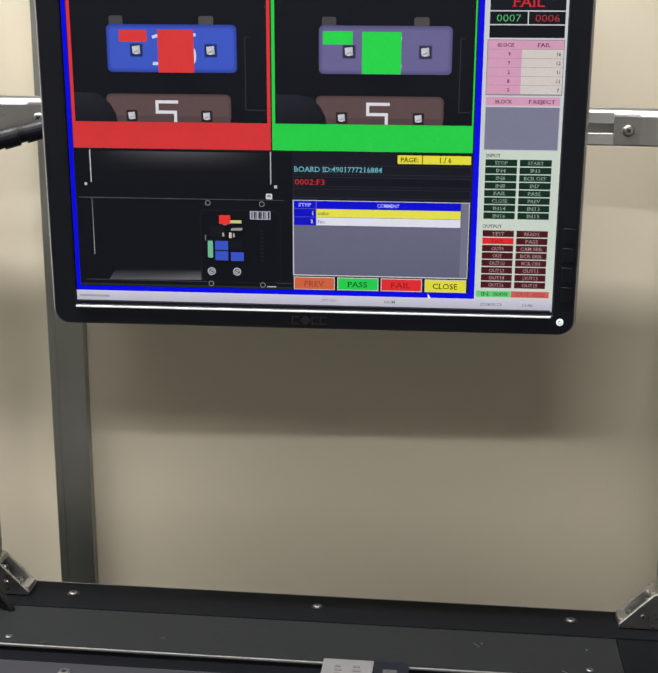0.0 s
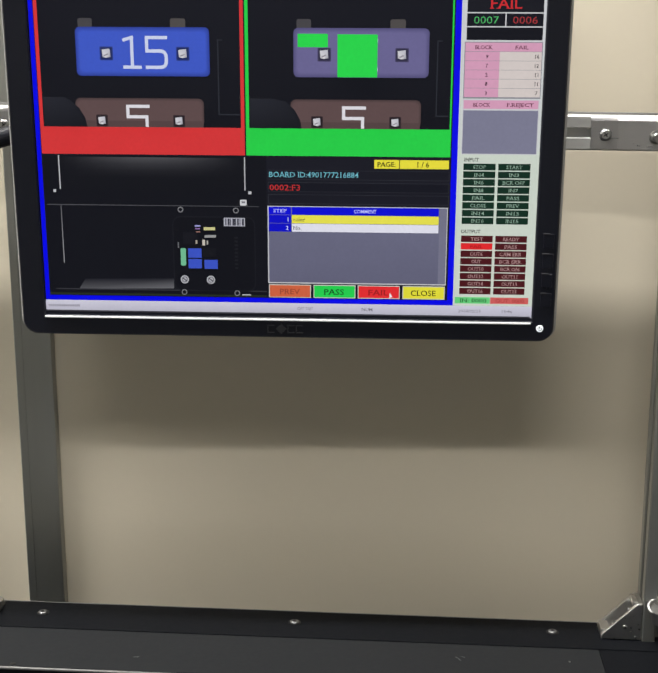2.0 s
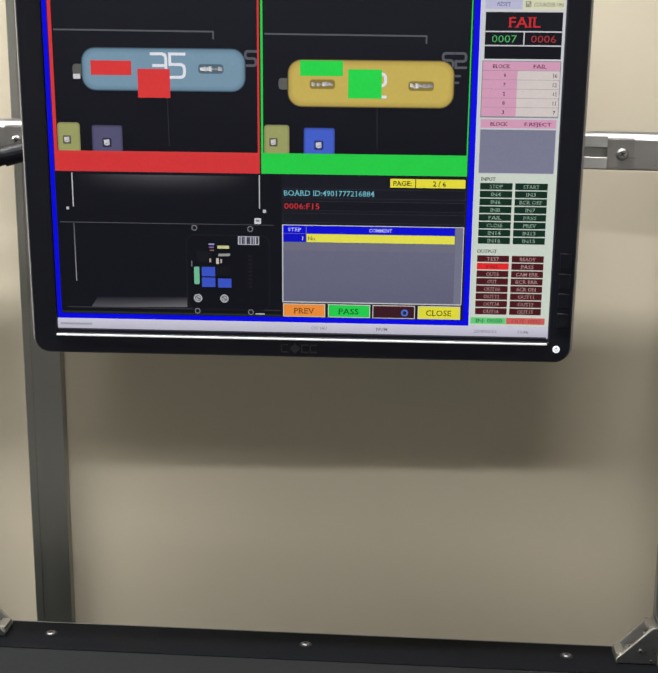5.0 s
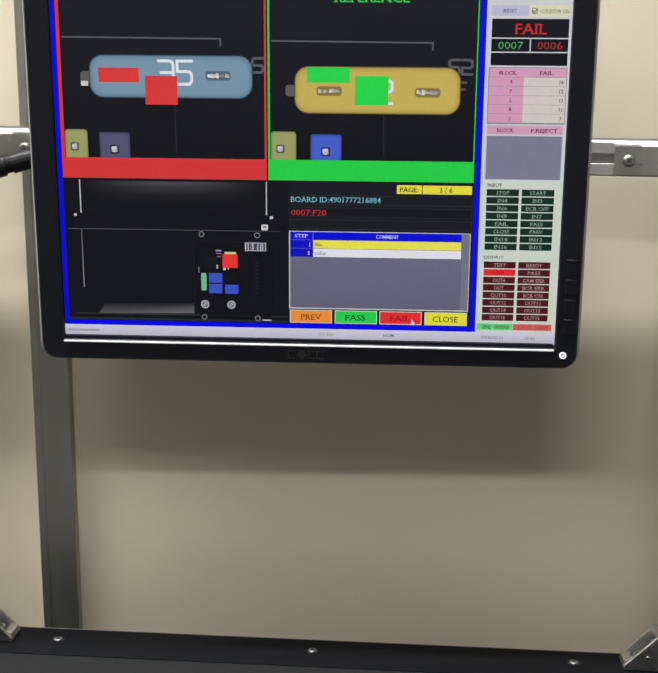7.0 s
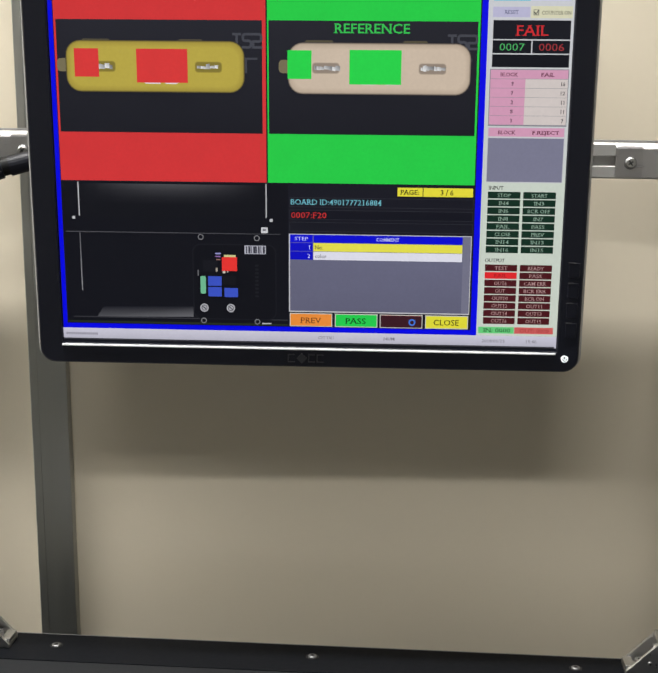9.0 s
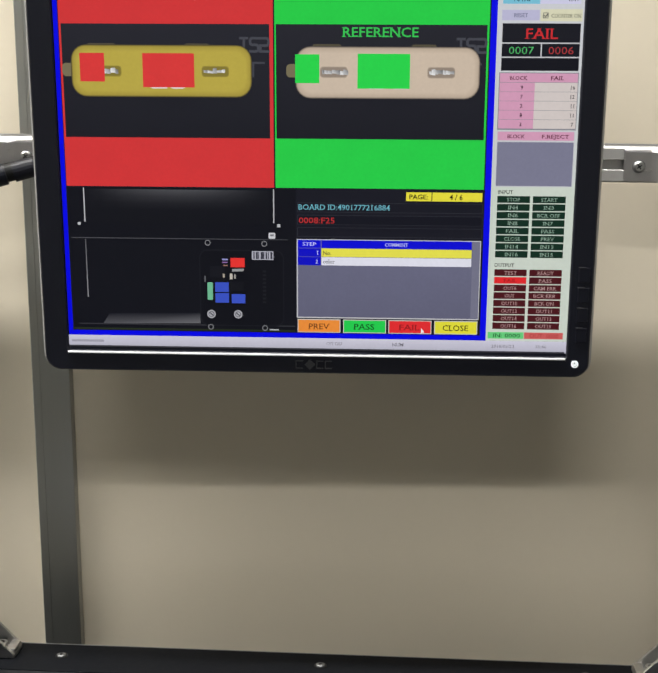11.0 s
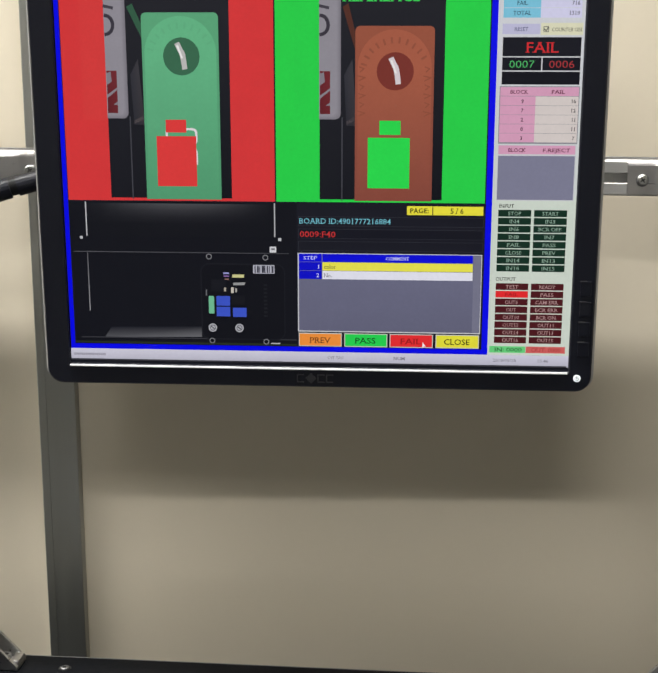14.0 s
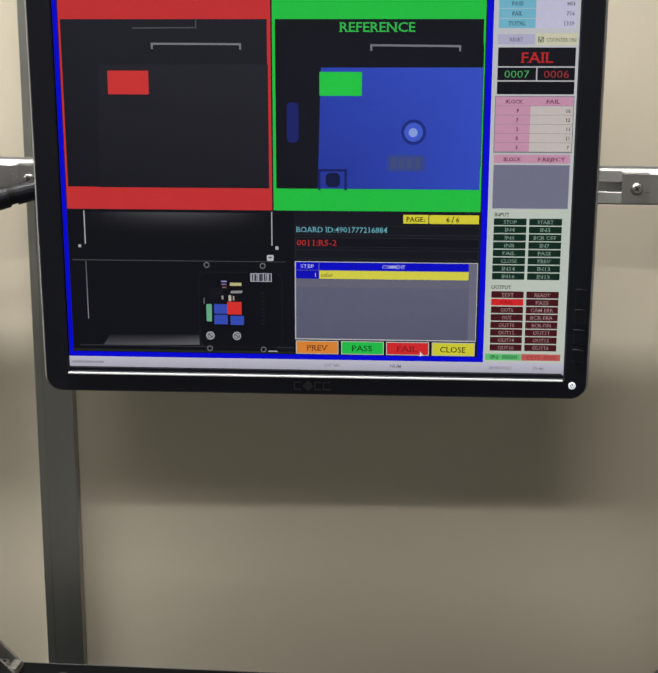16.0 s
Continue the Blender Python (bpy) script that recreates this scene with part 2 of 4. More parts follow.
# ---------------------------------------------------------------- the bench
def bench():
    top = new("workbench")
    tagged(top, "black anodised plate workbench with bare aluminium edge", "workbench")
    top.location = (0, 0, -0.86)
    up = Matrix.Translation((0, 0, 0.86))

    def put(name, lo, hi, mat, bevel=0.001, label=""):
        bm = boxed(lo, hi, bevel)
        bmesh.ops.transform(bm, matrix=up, verts=bm.verts)
        return part(name, bm, mat, top, label)
    put("back_bar", (-0.40, -0.0270, -0.030), (0.40, 0.0215, 0.0), M_BLACK, 0.0008, "black back bar with three screws")
    # pale strip added to imitate light bounced along the wall's foot
    put("wall_foot_glow", (-0.40, 0.0217, -0.004), (0.40, 0.0227, -0.0002), M_EDGE, 0.0002, "pale strip imitating bounced light at the wall's foot")
    put("top_plate", (-0.40, -0.0930, -0.030), (0.2515, -0.0272, -0.0008), M_GREY, 0.0005, "dark grey top plate")
    put("side_plate", (0.2518, -0.0930, -0.030), (0.40, -0.0272, -0.0009), M_BLACK, 0.0005, "darker stretch right of the top plate")
    put("edge_strip", (-0.40, -0.0955, -0.0034), (0.40, -0.0932, -0.0012), M_EDGE, 0.0006, "bare bright aluminium edge")
    # black bar fills the slot nearly flush, standing in for its shade
    put("slot_shade", (-0.40, -0.1110, -0.045), (0.40, -0.0957, -0.0062), M_BLACK, 0.0005)
    put("lower_plate", (-0.40, -0.52, -0.036), (0.40, -0.1112, -0.0060), M_LOWER, 0.0012, "grey front plate")
    put("cabinet", (-0.39, -0.50, -0.858), (0.39, 0.015, -0.0455), M_BLACK, 0.002, "closed black base cabinet")
    for k in (-0.34, 0.34):
        put("foot", (k - 0.03, -0.45, -0.8600), (k + 0.03, -0.02, -0.8575), M_BLACK, 0.0003)
    lift = 0.86
    for x in (-0.218, 0.0, 0.217):
        screw_head("screw", pose(x, -0.0005, lift), 0.0037, top, steel=M_DULL)
        # flat dark disc painted for the shade of the sunk screw hole
        bm = bmesh.new()
        disc(bm, pose(x, 0.0, lift + 0.0001), 0.0054, 0.0054, 0.0003, 24)
        part("countersink_shade", bm, M_DARK, top)
    screw_head("screw", pose(-0.185, -0.1275, lift - 0.0065), 0.0050, top, steel=M_DULL)
    screw_head("screw", pose(0.225, -0.083, lift - 0.0012), 0.0030, top, steel=M_DULL)
    screw_head("screw", pose(-0.246, -0.0835, lift - 0.0012), 0.0028, top, steel=M_DULL)
    # small worn pits in the plate
    bm = bmesh.new()
    disc(bm, pose(0.2255, -0.050, lift - 0.0009), 0.0008, 0.0008, 0.0006, 10)
    part("worn_spot", bm, M_SCREW, top)
    for x, y, l, turn in ((0.137, -0.052, 0.007, -52), (0.141, -0.049, 0.003, -30), (-0.12, -0.071, 0.004, 12), (0.205, -0.088, 0.005, -40)):
        bm = box(bmesh.new(), (-l / 2, -0.00018, 0), (l / 2, 0.00018, 0.0003))
        bmesh.ops.transform(bm, matrix=pose(x, y, lift - 0.0009, 0, 0, turn), verts=bm.verts)
        part("scratch", bm, M_EDGE, top)
    # dark disc on the plate in place of a hole's shade
    bm = bmesh.new()
    disc(bm, pose(-0.2145, -0.0905, lift - 0.0009), 0.0024, 0.0024, 0.0008, 16)
    part("hole_shade", bm, M_DARK, top)
    return top


bench()


def edge_labels():
    tag = tagged(part("label_plate", boxed((0.016, -0.1240, -0.0058), (0.0560, -0.0905, 0.0004), 0.0006), M_TAG),
                 "grey label plate with faded print on the bench edge", "label plate")
    bm = bmesh.new()
    for k, (a, b) in enumerate(((0.026, 0.032), (0.040, 0.047))):
        for j in range(4):
            box(bm, (a, -0.1215 + j * 0.006, 0.0003), (b - 0.0012 * (j % 2), -0.1185 + j * 0.006, 0.0007))
    part("faded_print", bm, M_INK, tag)
    # black label beside the grey one, built as a low block
    blk = tagged(part("black_label", boxed((0.0568, -0.1190, -0.0060), (0.0840, -0.0905, 0.0006), 0.001), M_PLASTIC),
                 "small black label beside the grey label plate", "sensor")
    part("print_bar", boxed((0.064, -0.1100, 0.0004), (0.075, -0.1040, 0.0009)), M_MARK, blk)
    ring = bmesh.new()
    pts = [(0.012 + 0.006 * math.cos(a), -0.1170 + 0.005 * math.sin(a), -0.0049) for a in [k * math.pi / 6 for k in range(13)]]
    tube(ring, pts, 0.0009, 8)
    tagged(part("wire_ring", ring, M_SCREW), "small bright wire ring by the label plate", "ring")


edge_labels()


# ---------------------------------------------------------------- the frame
def upright(name, x, label):
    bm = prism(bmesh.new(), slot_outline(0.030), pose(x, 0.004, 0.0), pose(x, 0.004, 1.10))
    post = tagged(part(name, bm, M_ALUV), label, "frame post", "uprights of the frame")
    return post


upright("frame_post", 0.3035, "upright slotted aluminium frame post on the bench")
upright("frame_post", -0.3035, "upright slotted aluminium frame post on the bench")


def corner_bracket(x, s):
    """A die-cast gusset that reaches from the post to the side s: two flanges, two triangular cheeks and the screws between them."""
    th, leg, d = 0.0035, 0.0325, 0.0225
    root = new("corner_bracket")
    tagged(root, "cast aluminium corner bracket between post and bench", "corner bracket", "brackets of the frame")
    root.location = (x, 0.0015, 0.0003)
    part("flange", boxed((0.0, -d / 2, 0.0), (s * leg, d / 2, th), 0.0006), M_CAST, root)
    part("flange", boxed((0.0, -d / 2, th + 0.0002), (s * th, d / 2, leg), 0.0006), M_CAST, root)
    tri = [(0.0005, 0.0005), (leg - 0.0005, 0.0005), (leg - 0.0005, 0.0045), (0.0045, leg - 0.0005), (0.0005, leg - 0.0005)]
    for y in (-d / 2 - 0.0005, d / 2 - 0.0025):
        bm = prism(bmesh.new(), [(s * a, b) for a, b in tri], pose(0, y + 0.003, 0, 90), pose(0, y, 0, 90))
        bmesh.ops.recalc_face_normals(bm, faces=bm.faces)
        bmesh.ops.bevel(bm, geom=bm.edges[:], offset=0.0005, segments=1, affect="EDGES")
        part("cheek", bm, M_CAST, root)
    part("lip", boxed((s * (leg - 0.0075), -d / 2 + 0.0026, th + 0.0001), (s * leg, d / 2 - 0.0026, th + 0.0042), 0.0006), M_CAST, root, "bright flat end of the bracket")
    part("lip", boxed((s * (th + 0.0001), -d / 2 + 0.0026, leg - 0.0055), (s * (th + 0.0042), d / 2 - 0.0026, leg), 0.0006), M_CAST, root)
    for m in (pose(s * 0.0190, 0.0, th + 0.0002), pose(s * (th + 0.0002), 0.0, 0.0190, 0, s * 90, 0)):
        bm = bmesh.new()
        disc(bm, m @ pose(0, 0, 0.0005), 0.0072, 0.0072, 0.001, 24)
        part("washer", bm, M_CAST, root)
        bm = bmesh.new()
        disc(bm, m @ pose(0, 0, 0.0035), 0.0048, 0.0046, 0.005, 20)
        part("cap_screw", bm, M_SCREW, root)
        # dark hexagon on the head painted as the socket's shade
        bm = bmesh.new()
        disc(bm, m @ pose(0, 0, 0.0061), 0.0024, 0.0024, 0.0004, 6)
        part("recess_shade", bm, M_DARK, root)
    screw_head("stud", pose(s * 0.0135, -d / 2 - 0.0005, 0.0115, 90), 0.0019, root)
    screw_head("stud", pose(s * 0.0045, -d / 2 - 0.0005, 0.0030, 90), 0.0011, root)


corner_bracket(0.2882, -1)
corner_bracket(-0.2882, 1)


RAIL_Y, RAIL_Z, RAIL_S = 0.045, 0.4105, 0.0275


def cross_rail():
    m0 = pose(-0.46, RAIL_Y + RAIL_S / 2, RAIL_Z + 0.0057, 0, 90, 0)  # sloped to fit the camera's view
    m1 = pose(0.46, RAIL_Y + RAIL_S / 2, RAIL_Z - 0.0017, 0, 90, 0)
    bm = prism(bmesh.new(), slot_outline(RAIL_S, 0.0078, 0.0018, 0.012, 0.0085, 0.0004), m0, m1)
    bmesh.ops.recalc_face_normals(bm, faces=bm.faces)
    rail = tagged(part("cross_rail", bm, M_ALU), "horizontal slotted aluminium rail behind the monitor", "frame rail")
    # thin strip sized to show as a pale band above the rail from the camera
    bm = boxed((-0.46, RAIL_Y + RAIL_S + 0.0002, RAIL_Z - 0.010), (0.46, RAIL_Y + RAIL_S + 0.0020, 0.4262), 0.0004)
    bmesh.ops.transform(bm, matrix=Matrix.Translation((0.25, 0, RAIL_Z)) @ pose(0, 0, 0, 0, 0.46, 0) @ Matrix.Translation((-0.25, 0, -RAIL_Z)), verts=bm.verts)
    part("backing_strip", bm, M_SHEET, rail)


cross_rail()


def rail_plate(s, x0):
    """The bent sheet that ties the rail to the post: flat on the rail, then cranked forward."""
    root = new("rail_plate")
    tagged(root, "bent steel tie plate screwed to the aluminium rail", "tie plate", "tie plates of the rail")
    root.location = (s * x0, RAIL_Y, RAIL_Z + (0.0 if s > 0 else 0.0038))
    line = [(0.0, 0.0), (0.021, 0.0), (0.025, -0.0006), (0.055, -0.0080), (0.060, -0.0088), (0.085, -0.0088)]
    back = [(a, b - 0.0025) for a, b in line]
    outline = [(s * a, b - 0.0002) for a, b in line] + [(s * a, b - 0.0002) for a, b in reversed(back)]
    bm = prism(bmesh.new(), outline, pose(0, 0, -0.0125), pose(0, 0, 0.0105))
    bmesh.ops.recalc_face_normals(bm, faces=bm.faces)
    bmesh.ops.bevel(bm, geom=bm.edges[:], offset=0.0006, segments=2, affect="EDGES")
    part("sheet", bm, M_SHEET, root)
    # rounded upper edge of the sheet, leaning back to the rail
    bm = bmesh.new()
    rows = [[bm.verts.new((s * a, b + dy, z)) for dy, z in ((-0.0028, 0.0101), (-0.0022, 0.0120), (-0.0006, 0.0138), (-0.0003, 0.0101))] for a, b in line]
    for p, q in zip(rows, rows[1:]):
        for k in range(4):
            bm.faces.new((p[k], p[(k + 1) % 4], q[(k + 1) % 4], q[k]))
    bm.faces.new(rows[0])
    bm.faces.new(rows[-1])
    bmesh.ops.recalc_face_normals(bm, faces=bm.faces)
    part("upper_edge", bm, M_SHEET, root)
    # dull ring added to stand in for the dark recess round the screw
    bm = bmesh.new()
    disc(bm, pose(s * 0.0115, -0.0028, -0.0010, 90), 0.0052, 0.0050, 0.0006, 28)
    part("washer", bm, M_DULL, root)
    screw_head("screw", pose(s * 0.0115, -0.0030, -0.0010, 90), 0.0044, root, True)
    bm = bmesh.new()
    disc(bm, pose(s * 0.0500, -0.0132, -0.0025, 90, 0, s * 14), 0.0036, 0.0036, 0.0068, 20)
    disc(bm, pose(s * 0.0500, -0.0132 - 0.0037, -0.0025, 90, 0, s * 14), 0.0036, 0.0030, 0.0006, 20)
    part("cap_bolt", bm, M_CAST, root, "bright cap bolt")
    disc_bm = bmesh.new()
    disc(disc_bm, pose(s * 0.0500, -0.0098, -0.0025, 90, 0, s * 14), 0.0055, 0.0055, 0.0015, 24)
    part("washer", disc_bm, M_SCREW, root)


rail_plate(1, 0.2335)
rail_plate(-1, 0.2325)


def support_arm():
    """The black cable-wrapped arm that reaches in from beside the frame to the back of the monitor."""
    root = new("support_arm")
    tagged(root, "black sleeved arm reaching to the monitor's back", "support arm")
    pts = [(-0.42, -0.035, 0.340), (-0.34, -0.020, 0.370), (-0.27, 0.004, 0.3955), (-0.215, 0.020, 0.4105), (-0.15, 0.026, 0.4200), (-0.06, 0.030, 0.43)]
    part("sleeve", tube(bmesh.new(), pts, 0.0075, 16), M_RUBBER, root)
    for a, b, at_, r, l in ((1, 2, 0.1, 0.0082, 0.016), (1, 2, 0.45, 0.0085, 0.012), (1, 2, 0.85, 0.0080, 0.018), (2, 3, 0.25, 0.0086, 0.013), (2, 3, 0.6, 0.0081, 0.017), (2, 3, 0.92, 0.0085, 0.010)):
        pa, pb = Vector(pts[a]), Vector(pts[b])
        mid = pa.lerp(pb, at_)
        d = (pb - pa).normalized()
        bm = bmesh.new()
        disc(bm, Matrix.Translation(mid) @ d.to_track_quat("Z", "Y").to_matrix().to_4x4(), r, r * 0.97, l, 20)
        part("tape_band", bm, M_PLASTIC, root)


support_arm()


def cable_bundle():
    root = new("cable_bundle")
    tagged(root, "bundle of black cables beside the bracket", "cables")
    for k in range(4):
        o = 0.006 * k
        pts = [(-0.375 + o, -0.022, 0.13), (-0.335 + o * 0.8, -0.026 - 0.002 * k, 0.070), (-0.309 + o * 0.9, -0.028 - 0.002 * k, 0.036), (-0.290 + o, -0.030 - 0.002 * k, 0.014),
               (-0.280 + o, -0.031 - 0.002 * k, 0.002), (-0.277 + o, -0.032 - 0.002 * k, -0.012)]
        part("cable", tube(bmesh.new(), pts, 0.0031, 10), M_RUBBER, root)


cable_bundle()


def cable_tie():
    bm = bmesh.new()
    pts = [(0.3035 + 0.012 * math.cos(a), -0.016 + 0.007 * math.sin(a), 0.033 + 0.005 * math.sin(a)) for a in [k * math.pi / 8 for k in range(17)]]
    tube(bm, pts, 0.0014, 8)
    root = tagged(part("hose_clamp", bm, M_SCREW), "bright steel hose clamp on the frame post", "clamp")
    bm = bmesh.new()
    disc(bm, pose(0.3035, -0.016, 0.027, 12), 0.0095, 0.0110, 0.012, 24)
    part("collar", bm, M_CAST, root)


cable_tie()


# ---------------------------------------------------------------- the monitor
K = 0.3008 / 1024         # height of one picture element of the 1280 x 1024 display
KU = 0.373 / 1280         # and its width, narrowed to fit the camera's view
SCREEN_BASE = pose(-0.0023, -0.0385, 0.2749, 3.5, 0.05, 1.6)


class Sheet:
    """Flat lit patches of the display, in its own elements u (right) and v (down), gathered into one mesh."""

    def __init__(self, depth):
        self.v, self.f, self.c, self.y = [], [], [], -depth * 0.00014
        self.du, self.dv = 0, 0

    def moved(self, du, dv):
        self.du, self.dv = du, dv
        return self

    def at(self, u, v):
        return ((u + self.du - 640) * KU, self.y, (1024 - v - self.dv) * K)

    def poly(self, pts, *cols):
        n = len(self.v)
        self.v += [self.at(u, v) for u, v in pts]
        self.f.append(list(range(n + len(pts) - 1, n - 1, -1)))
        cols = [tuple(a + b for a, b in zip(lin(c), (0.0003, 0.0008, 0.0026, 0.0))) for c in cols]  # bluish leak of the backlight
        cols = cols * len(pts) if len(cols) == 1 else cols
        self.c.append(list(reversed(cols)))
        return self

    def rect(self, u0, v0, u1, v1, *cols):
        """cols: one, or those of the corners top left, top right, bottom right, bottom left."""
        self.y -= 0.000002
        return self.poly([(u0, v0), (u1, v0), (u1, v1), (u0, v1)], *cols)

    def lift(self, n=1):
        self.y -= 0.00005 * n
        return self

    def round(self, u0, v0, u1, v1, r, *cols, seg=6):
        """A rounded patch; two colours: its middle and its rim; a third: what its blurred outline fades into."""
        self.y -= 0.000002
        ring, halo = [], []
        for cx, cy, a0 in ((u1 - r, v0 + r, -90), (u1 - r, v1 - r, 0), (u0 + r, v1 - r, 90), (u0 + r, v0 + r, 180)):
            ring += [(cx + r * math.cos(radians(a0 + 90 * k / seg)), cy + r * math.sin(radians(a0 + 90 * k / seg))) for k in range(seg + 1)]
            halo += [(cx + (r + 5) * math.cos(radians(a0 + 90 * k / seg)), cy + (r + 5) * math.sin(radians(a0 + 90 * k / seg))) for k in range(seg + 1)]
        if len(cols) == 1:
            return self.poly(ring, cols[0])
        mu, mv = (u0 + u1) / 2, (v0 + v1) / 2
        inner = [(mu + (u - mu) * (1 - 0.18 * (v1 - v0) / (u1 - u0)) if u1 - u0 > v1 - v0 else mu + (u - mu) * 0.80, mv + (v - mv) * (0.80 if u1 - u0 > v1 - v0 else 1 - 0.18 * (u1 - u0) / (v1 - v0))) for u, v in ring]
        self.poly(inner, cols[0])
        n = len(ring)
        for k in range(n):
            j = (k + 1) % n
            self.poly([ring[k], ring[j], inner[j], inner[k]], cols[1], cols[1], cols[0], cols[0])
            if len(cols) > 2:
                self.poly([halo[k], halo[j], ring[j], ring[k]], cols[2], cols[2], cols[1], cols[1])
        return self

    def disc(self, u, v, r, col, r0=0.0, seg=28):
        self.y -= 0.000002
        for k in range(seg):
            a, b = 2 * math.pi * k / seg, 2 * math.pi * (k + 1) / seg
            if r0:
                self.poly([(u + r0 * math.cos(a), v + r0 * math.sin(a)), (u + r * math.cos(a), v + r * math.sin(a)), (u + r * math.cos(b), v + r * math.sin(b)), (u + r0 * math.cos(b), v + r0 * math.sin(b))], col)
            else:
                self.poly([(u, v), (u + r * math.cos(a), v + r * math.sin(a)), (u + r * math.cos(b), v + r * math.sin(b))], col)
        return self

    def line(self, pts, w, col):
        """A line of even width with square ends, bent at its points."""
        self.y -= 0.000002
        for (a, b), (c, d) in zip(pts, pts[1:]):
            l = math.hypot(c - a, d - b) or 1
            p, q = (c - a) / l * w / 2, (d - b) / l * w / 2
            self.poly([(a - p - q, b - q + p), (a - p + q, b - q - p), (c + p + q, d + q - p), (c + p - q, d + q + p)], col)
        return self

    def rim_of(self, u0, v0, u1, v1, w, col):
        return self.rect(u0, v0, u1, v0 + w, col).rect(u0, v1 - w, u1, v1, col).rect(u0, v0 + w, u0 + w, v1 - w, col).rect(u1 - w, v0 + w, u1, v1 - w, col)

    def text(self, words, u, v, h, col, align="LEFT", bold=0.0, width=None, slab=True):
        """Writing with capitals h high whose middle lies at v."""
        self.y -= 0.000002
        cu = bpy.data.curves.new("writing", "FONT")
        cu.body, cu.size, cu.resolution_u, cu.offset = words, 1.0, 2, bold
        ob = bpy.data.objects.new("writing", cu)
        me = bpy.data.meshes.new_from_object(ob)
        xs = [p.co.x for p in me.vertices]
        lo, hi = min(xs), max(xs)
        sc = h / 0.72
        sx = sc if width is None else width / (hi - lo)
        off = {"LEFT": u - lo * sx, "CENTER": u - (lo + hi) / 2 * sx, "RIGHT": u - hi * sx}[align]
        n, lc = len(self.v), lin(col)
        self.v += [self.at(off + p.co.x * sx, v + h / 2 - p.co.y * sc) for p in me.vertices]
        uses = Counter(tuple(sorted(e)) for p in me.polygons for e in p.edge_keys)
        for p in me.polygons:
            self.f.append([n + i for i in p.vertices])
            self.c.append([lc] * len(p.vertices))
        self.y -= 0.000002
        # the programme's letters have short slab feet at their stems
        for (i, j), count in uses.items():
            (x0, y0), (x1, y1) = sorted((me.vertices[k].co.x, me.vertices[k].co.y) for k in (i, j))
            level = next((lv for lv in (0.0, 0.72) if abs(y0 - lv) < 0.05 and abs(y1 - y0) < 0.004), None)
            if slab and count == 1 and level is not None and 0.04 < x1 - x0 < 0.19:
                ya, yb = (y0, y0 + 0.055) if level == 0.0 else (y0 - 0.055, y0)
                m = len(self.v)
                self.v += [self.at(off + x * sx, v + h / 2 - y * sc) for x, y in ((x0 - 0.07, ya), (x1 + 0.07, ya), (x1 + 0.07, yb), (x0 - 0.07, yb))]
                self.f.append([m, m + 1, m + 2, m + 3])
                self.c.append([lc] * 4)
        bpy.data.objects.remove(ob)
        bpy.data.curves.remove(cu)
        bpy.data.meshes.remove(me)
        return self

    def bars(self, u0, v, u1, h, col, n=5):
        """Unreadable writing: small bars of its size."""
        w = (u1 - u0) / n
        for k in range(n):
            self.rect(u0 + k * w, v - h / 2, u0 + (k + 0.72) * w, v + h / 2, col)
        return self

    def done(self, name, parent, label=""):
        me = bpy.data.meshes.new(name)
        me.from_pydata(self.v, [], self.f)
        layer = me.color_attributes.new("shown", "FLOAT_COLOR", "CORNER")
        flat = [x for face in self.c for col in face for x in (*col, 1.0)]
        layer.data.foreach_set("color", flat)
        me.materials.append(M_SHOWN)
        ob = new(name, me)
        ob.parent = parent
        return tagged(ob, label)


# strokes of the stamped numerals, in a unit square
STROKES = {
    "0": [[(0, 0), (1, 0), (1, 1), (0, 1), (0, 0)]],
    "1": [[(0.1, 0.08), (0.5, 0.0), (0.5, 1)], [(0.1, 1), (0.9, 1)]],
    "2": [[(0, 0), (1, 0), (1, 0.5), (0, 0.5), (0, 1), (1, 1)]],
    "3": [[(0, 0), (1, 0), (1, 1), (0, 1)], [(0.15, 0.5), (1, 0.5)]],
    "4": [[(0.1, 0), (0.1, 0.62), (1, 0.62)], [(0.68, 0.25), (0.68, 1)]],
    "5": [[(1, 0), (0, 0), (0, 0.45), (1, 0.45), (1, 1), (0, 1)]],
    "E": [[(1, 0), (0, 0), (0, 1), (1, 1)], [(0, 0.5), (0.9, 0.5)]],
}


def eased(pts, r, sharp=0):
    """A bent line with its corners rounded, but for the first few."""
    out, shut = [pts[0]], pts[0] == pts[-1]
    if shut:
        pts = [((pts[0][0] + pts[1][0]) / 2, (pts[0][1] + pts[1][1]) / 2)] + pts[1:] + [((pts[0][0] + pts[1][0]) / 2, (pts[0][1] + pts[1][1]) / 2)]
        pts.insert(-1, out[0])
        pts = pts[:-2] + [pts[-1]] if pts[-2] == pts[-3] else pts
        out = [pts[0]]
    for k, (a, b, c) in enumerate(zip(pts, pts[1:], pts[2:])):
        if k < sharp:
            out.append(b)
            continue
        la, lc = math.dist(a, b) or 1, math.dist(b, c) or 1
        ra, rc = min(r, la * 0.45), min(r, lc * 0.45)
        p = (b[0] + (a[0] - b[0]) * ra / la, b[1] + (a[1] - b[1]) * ra / la)
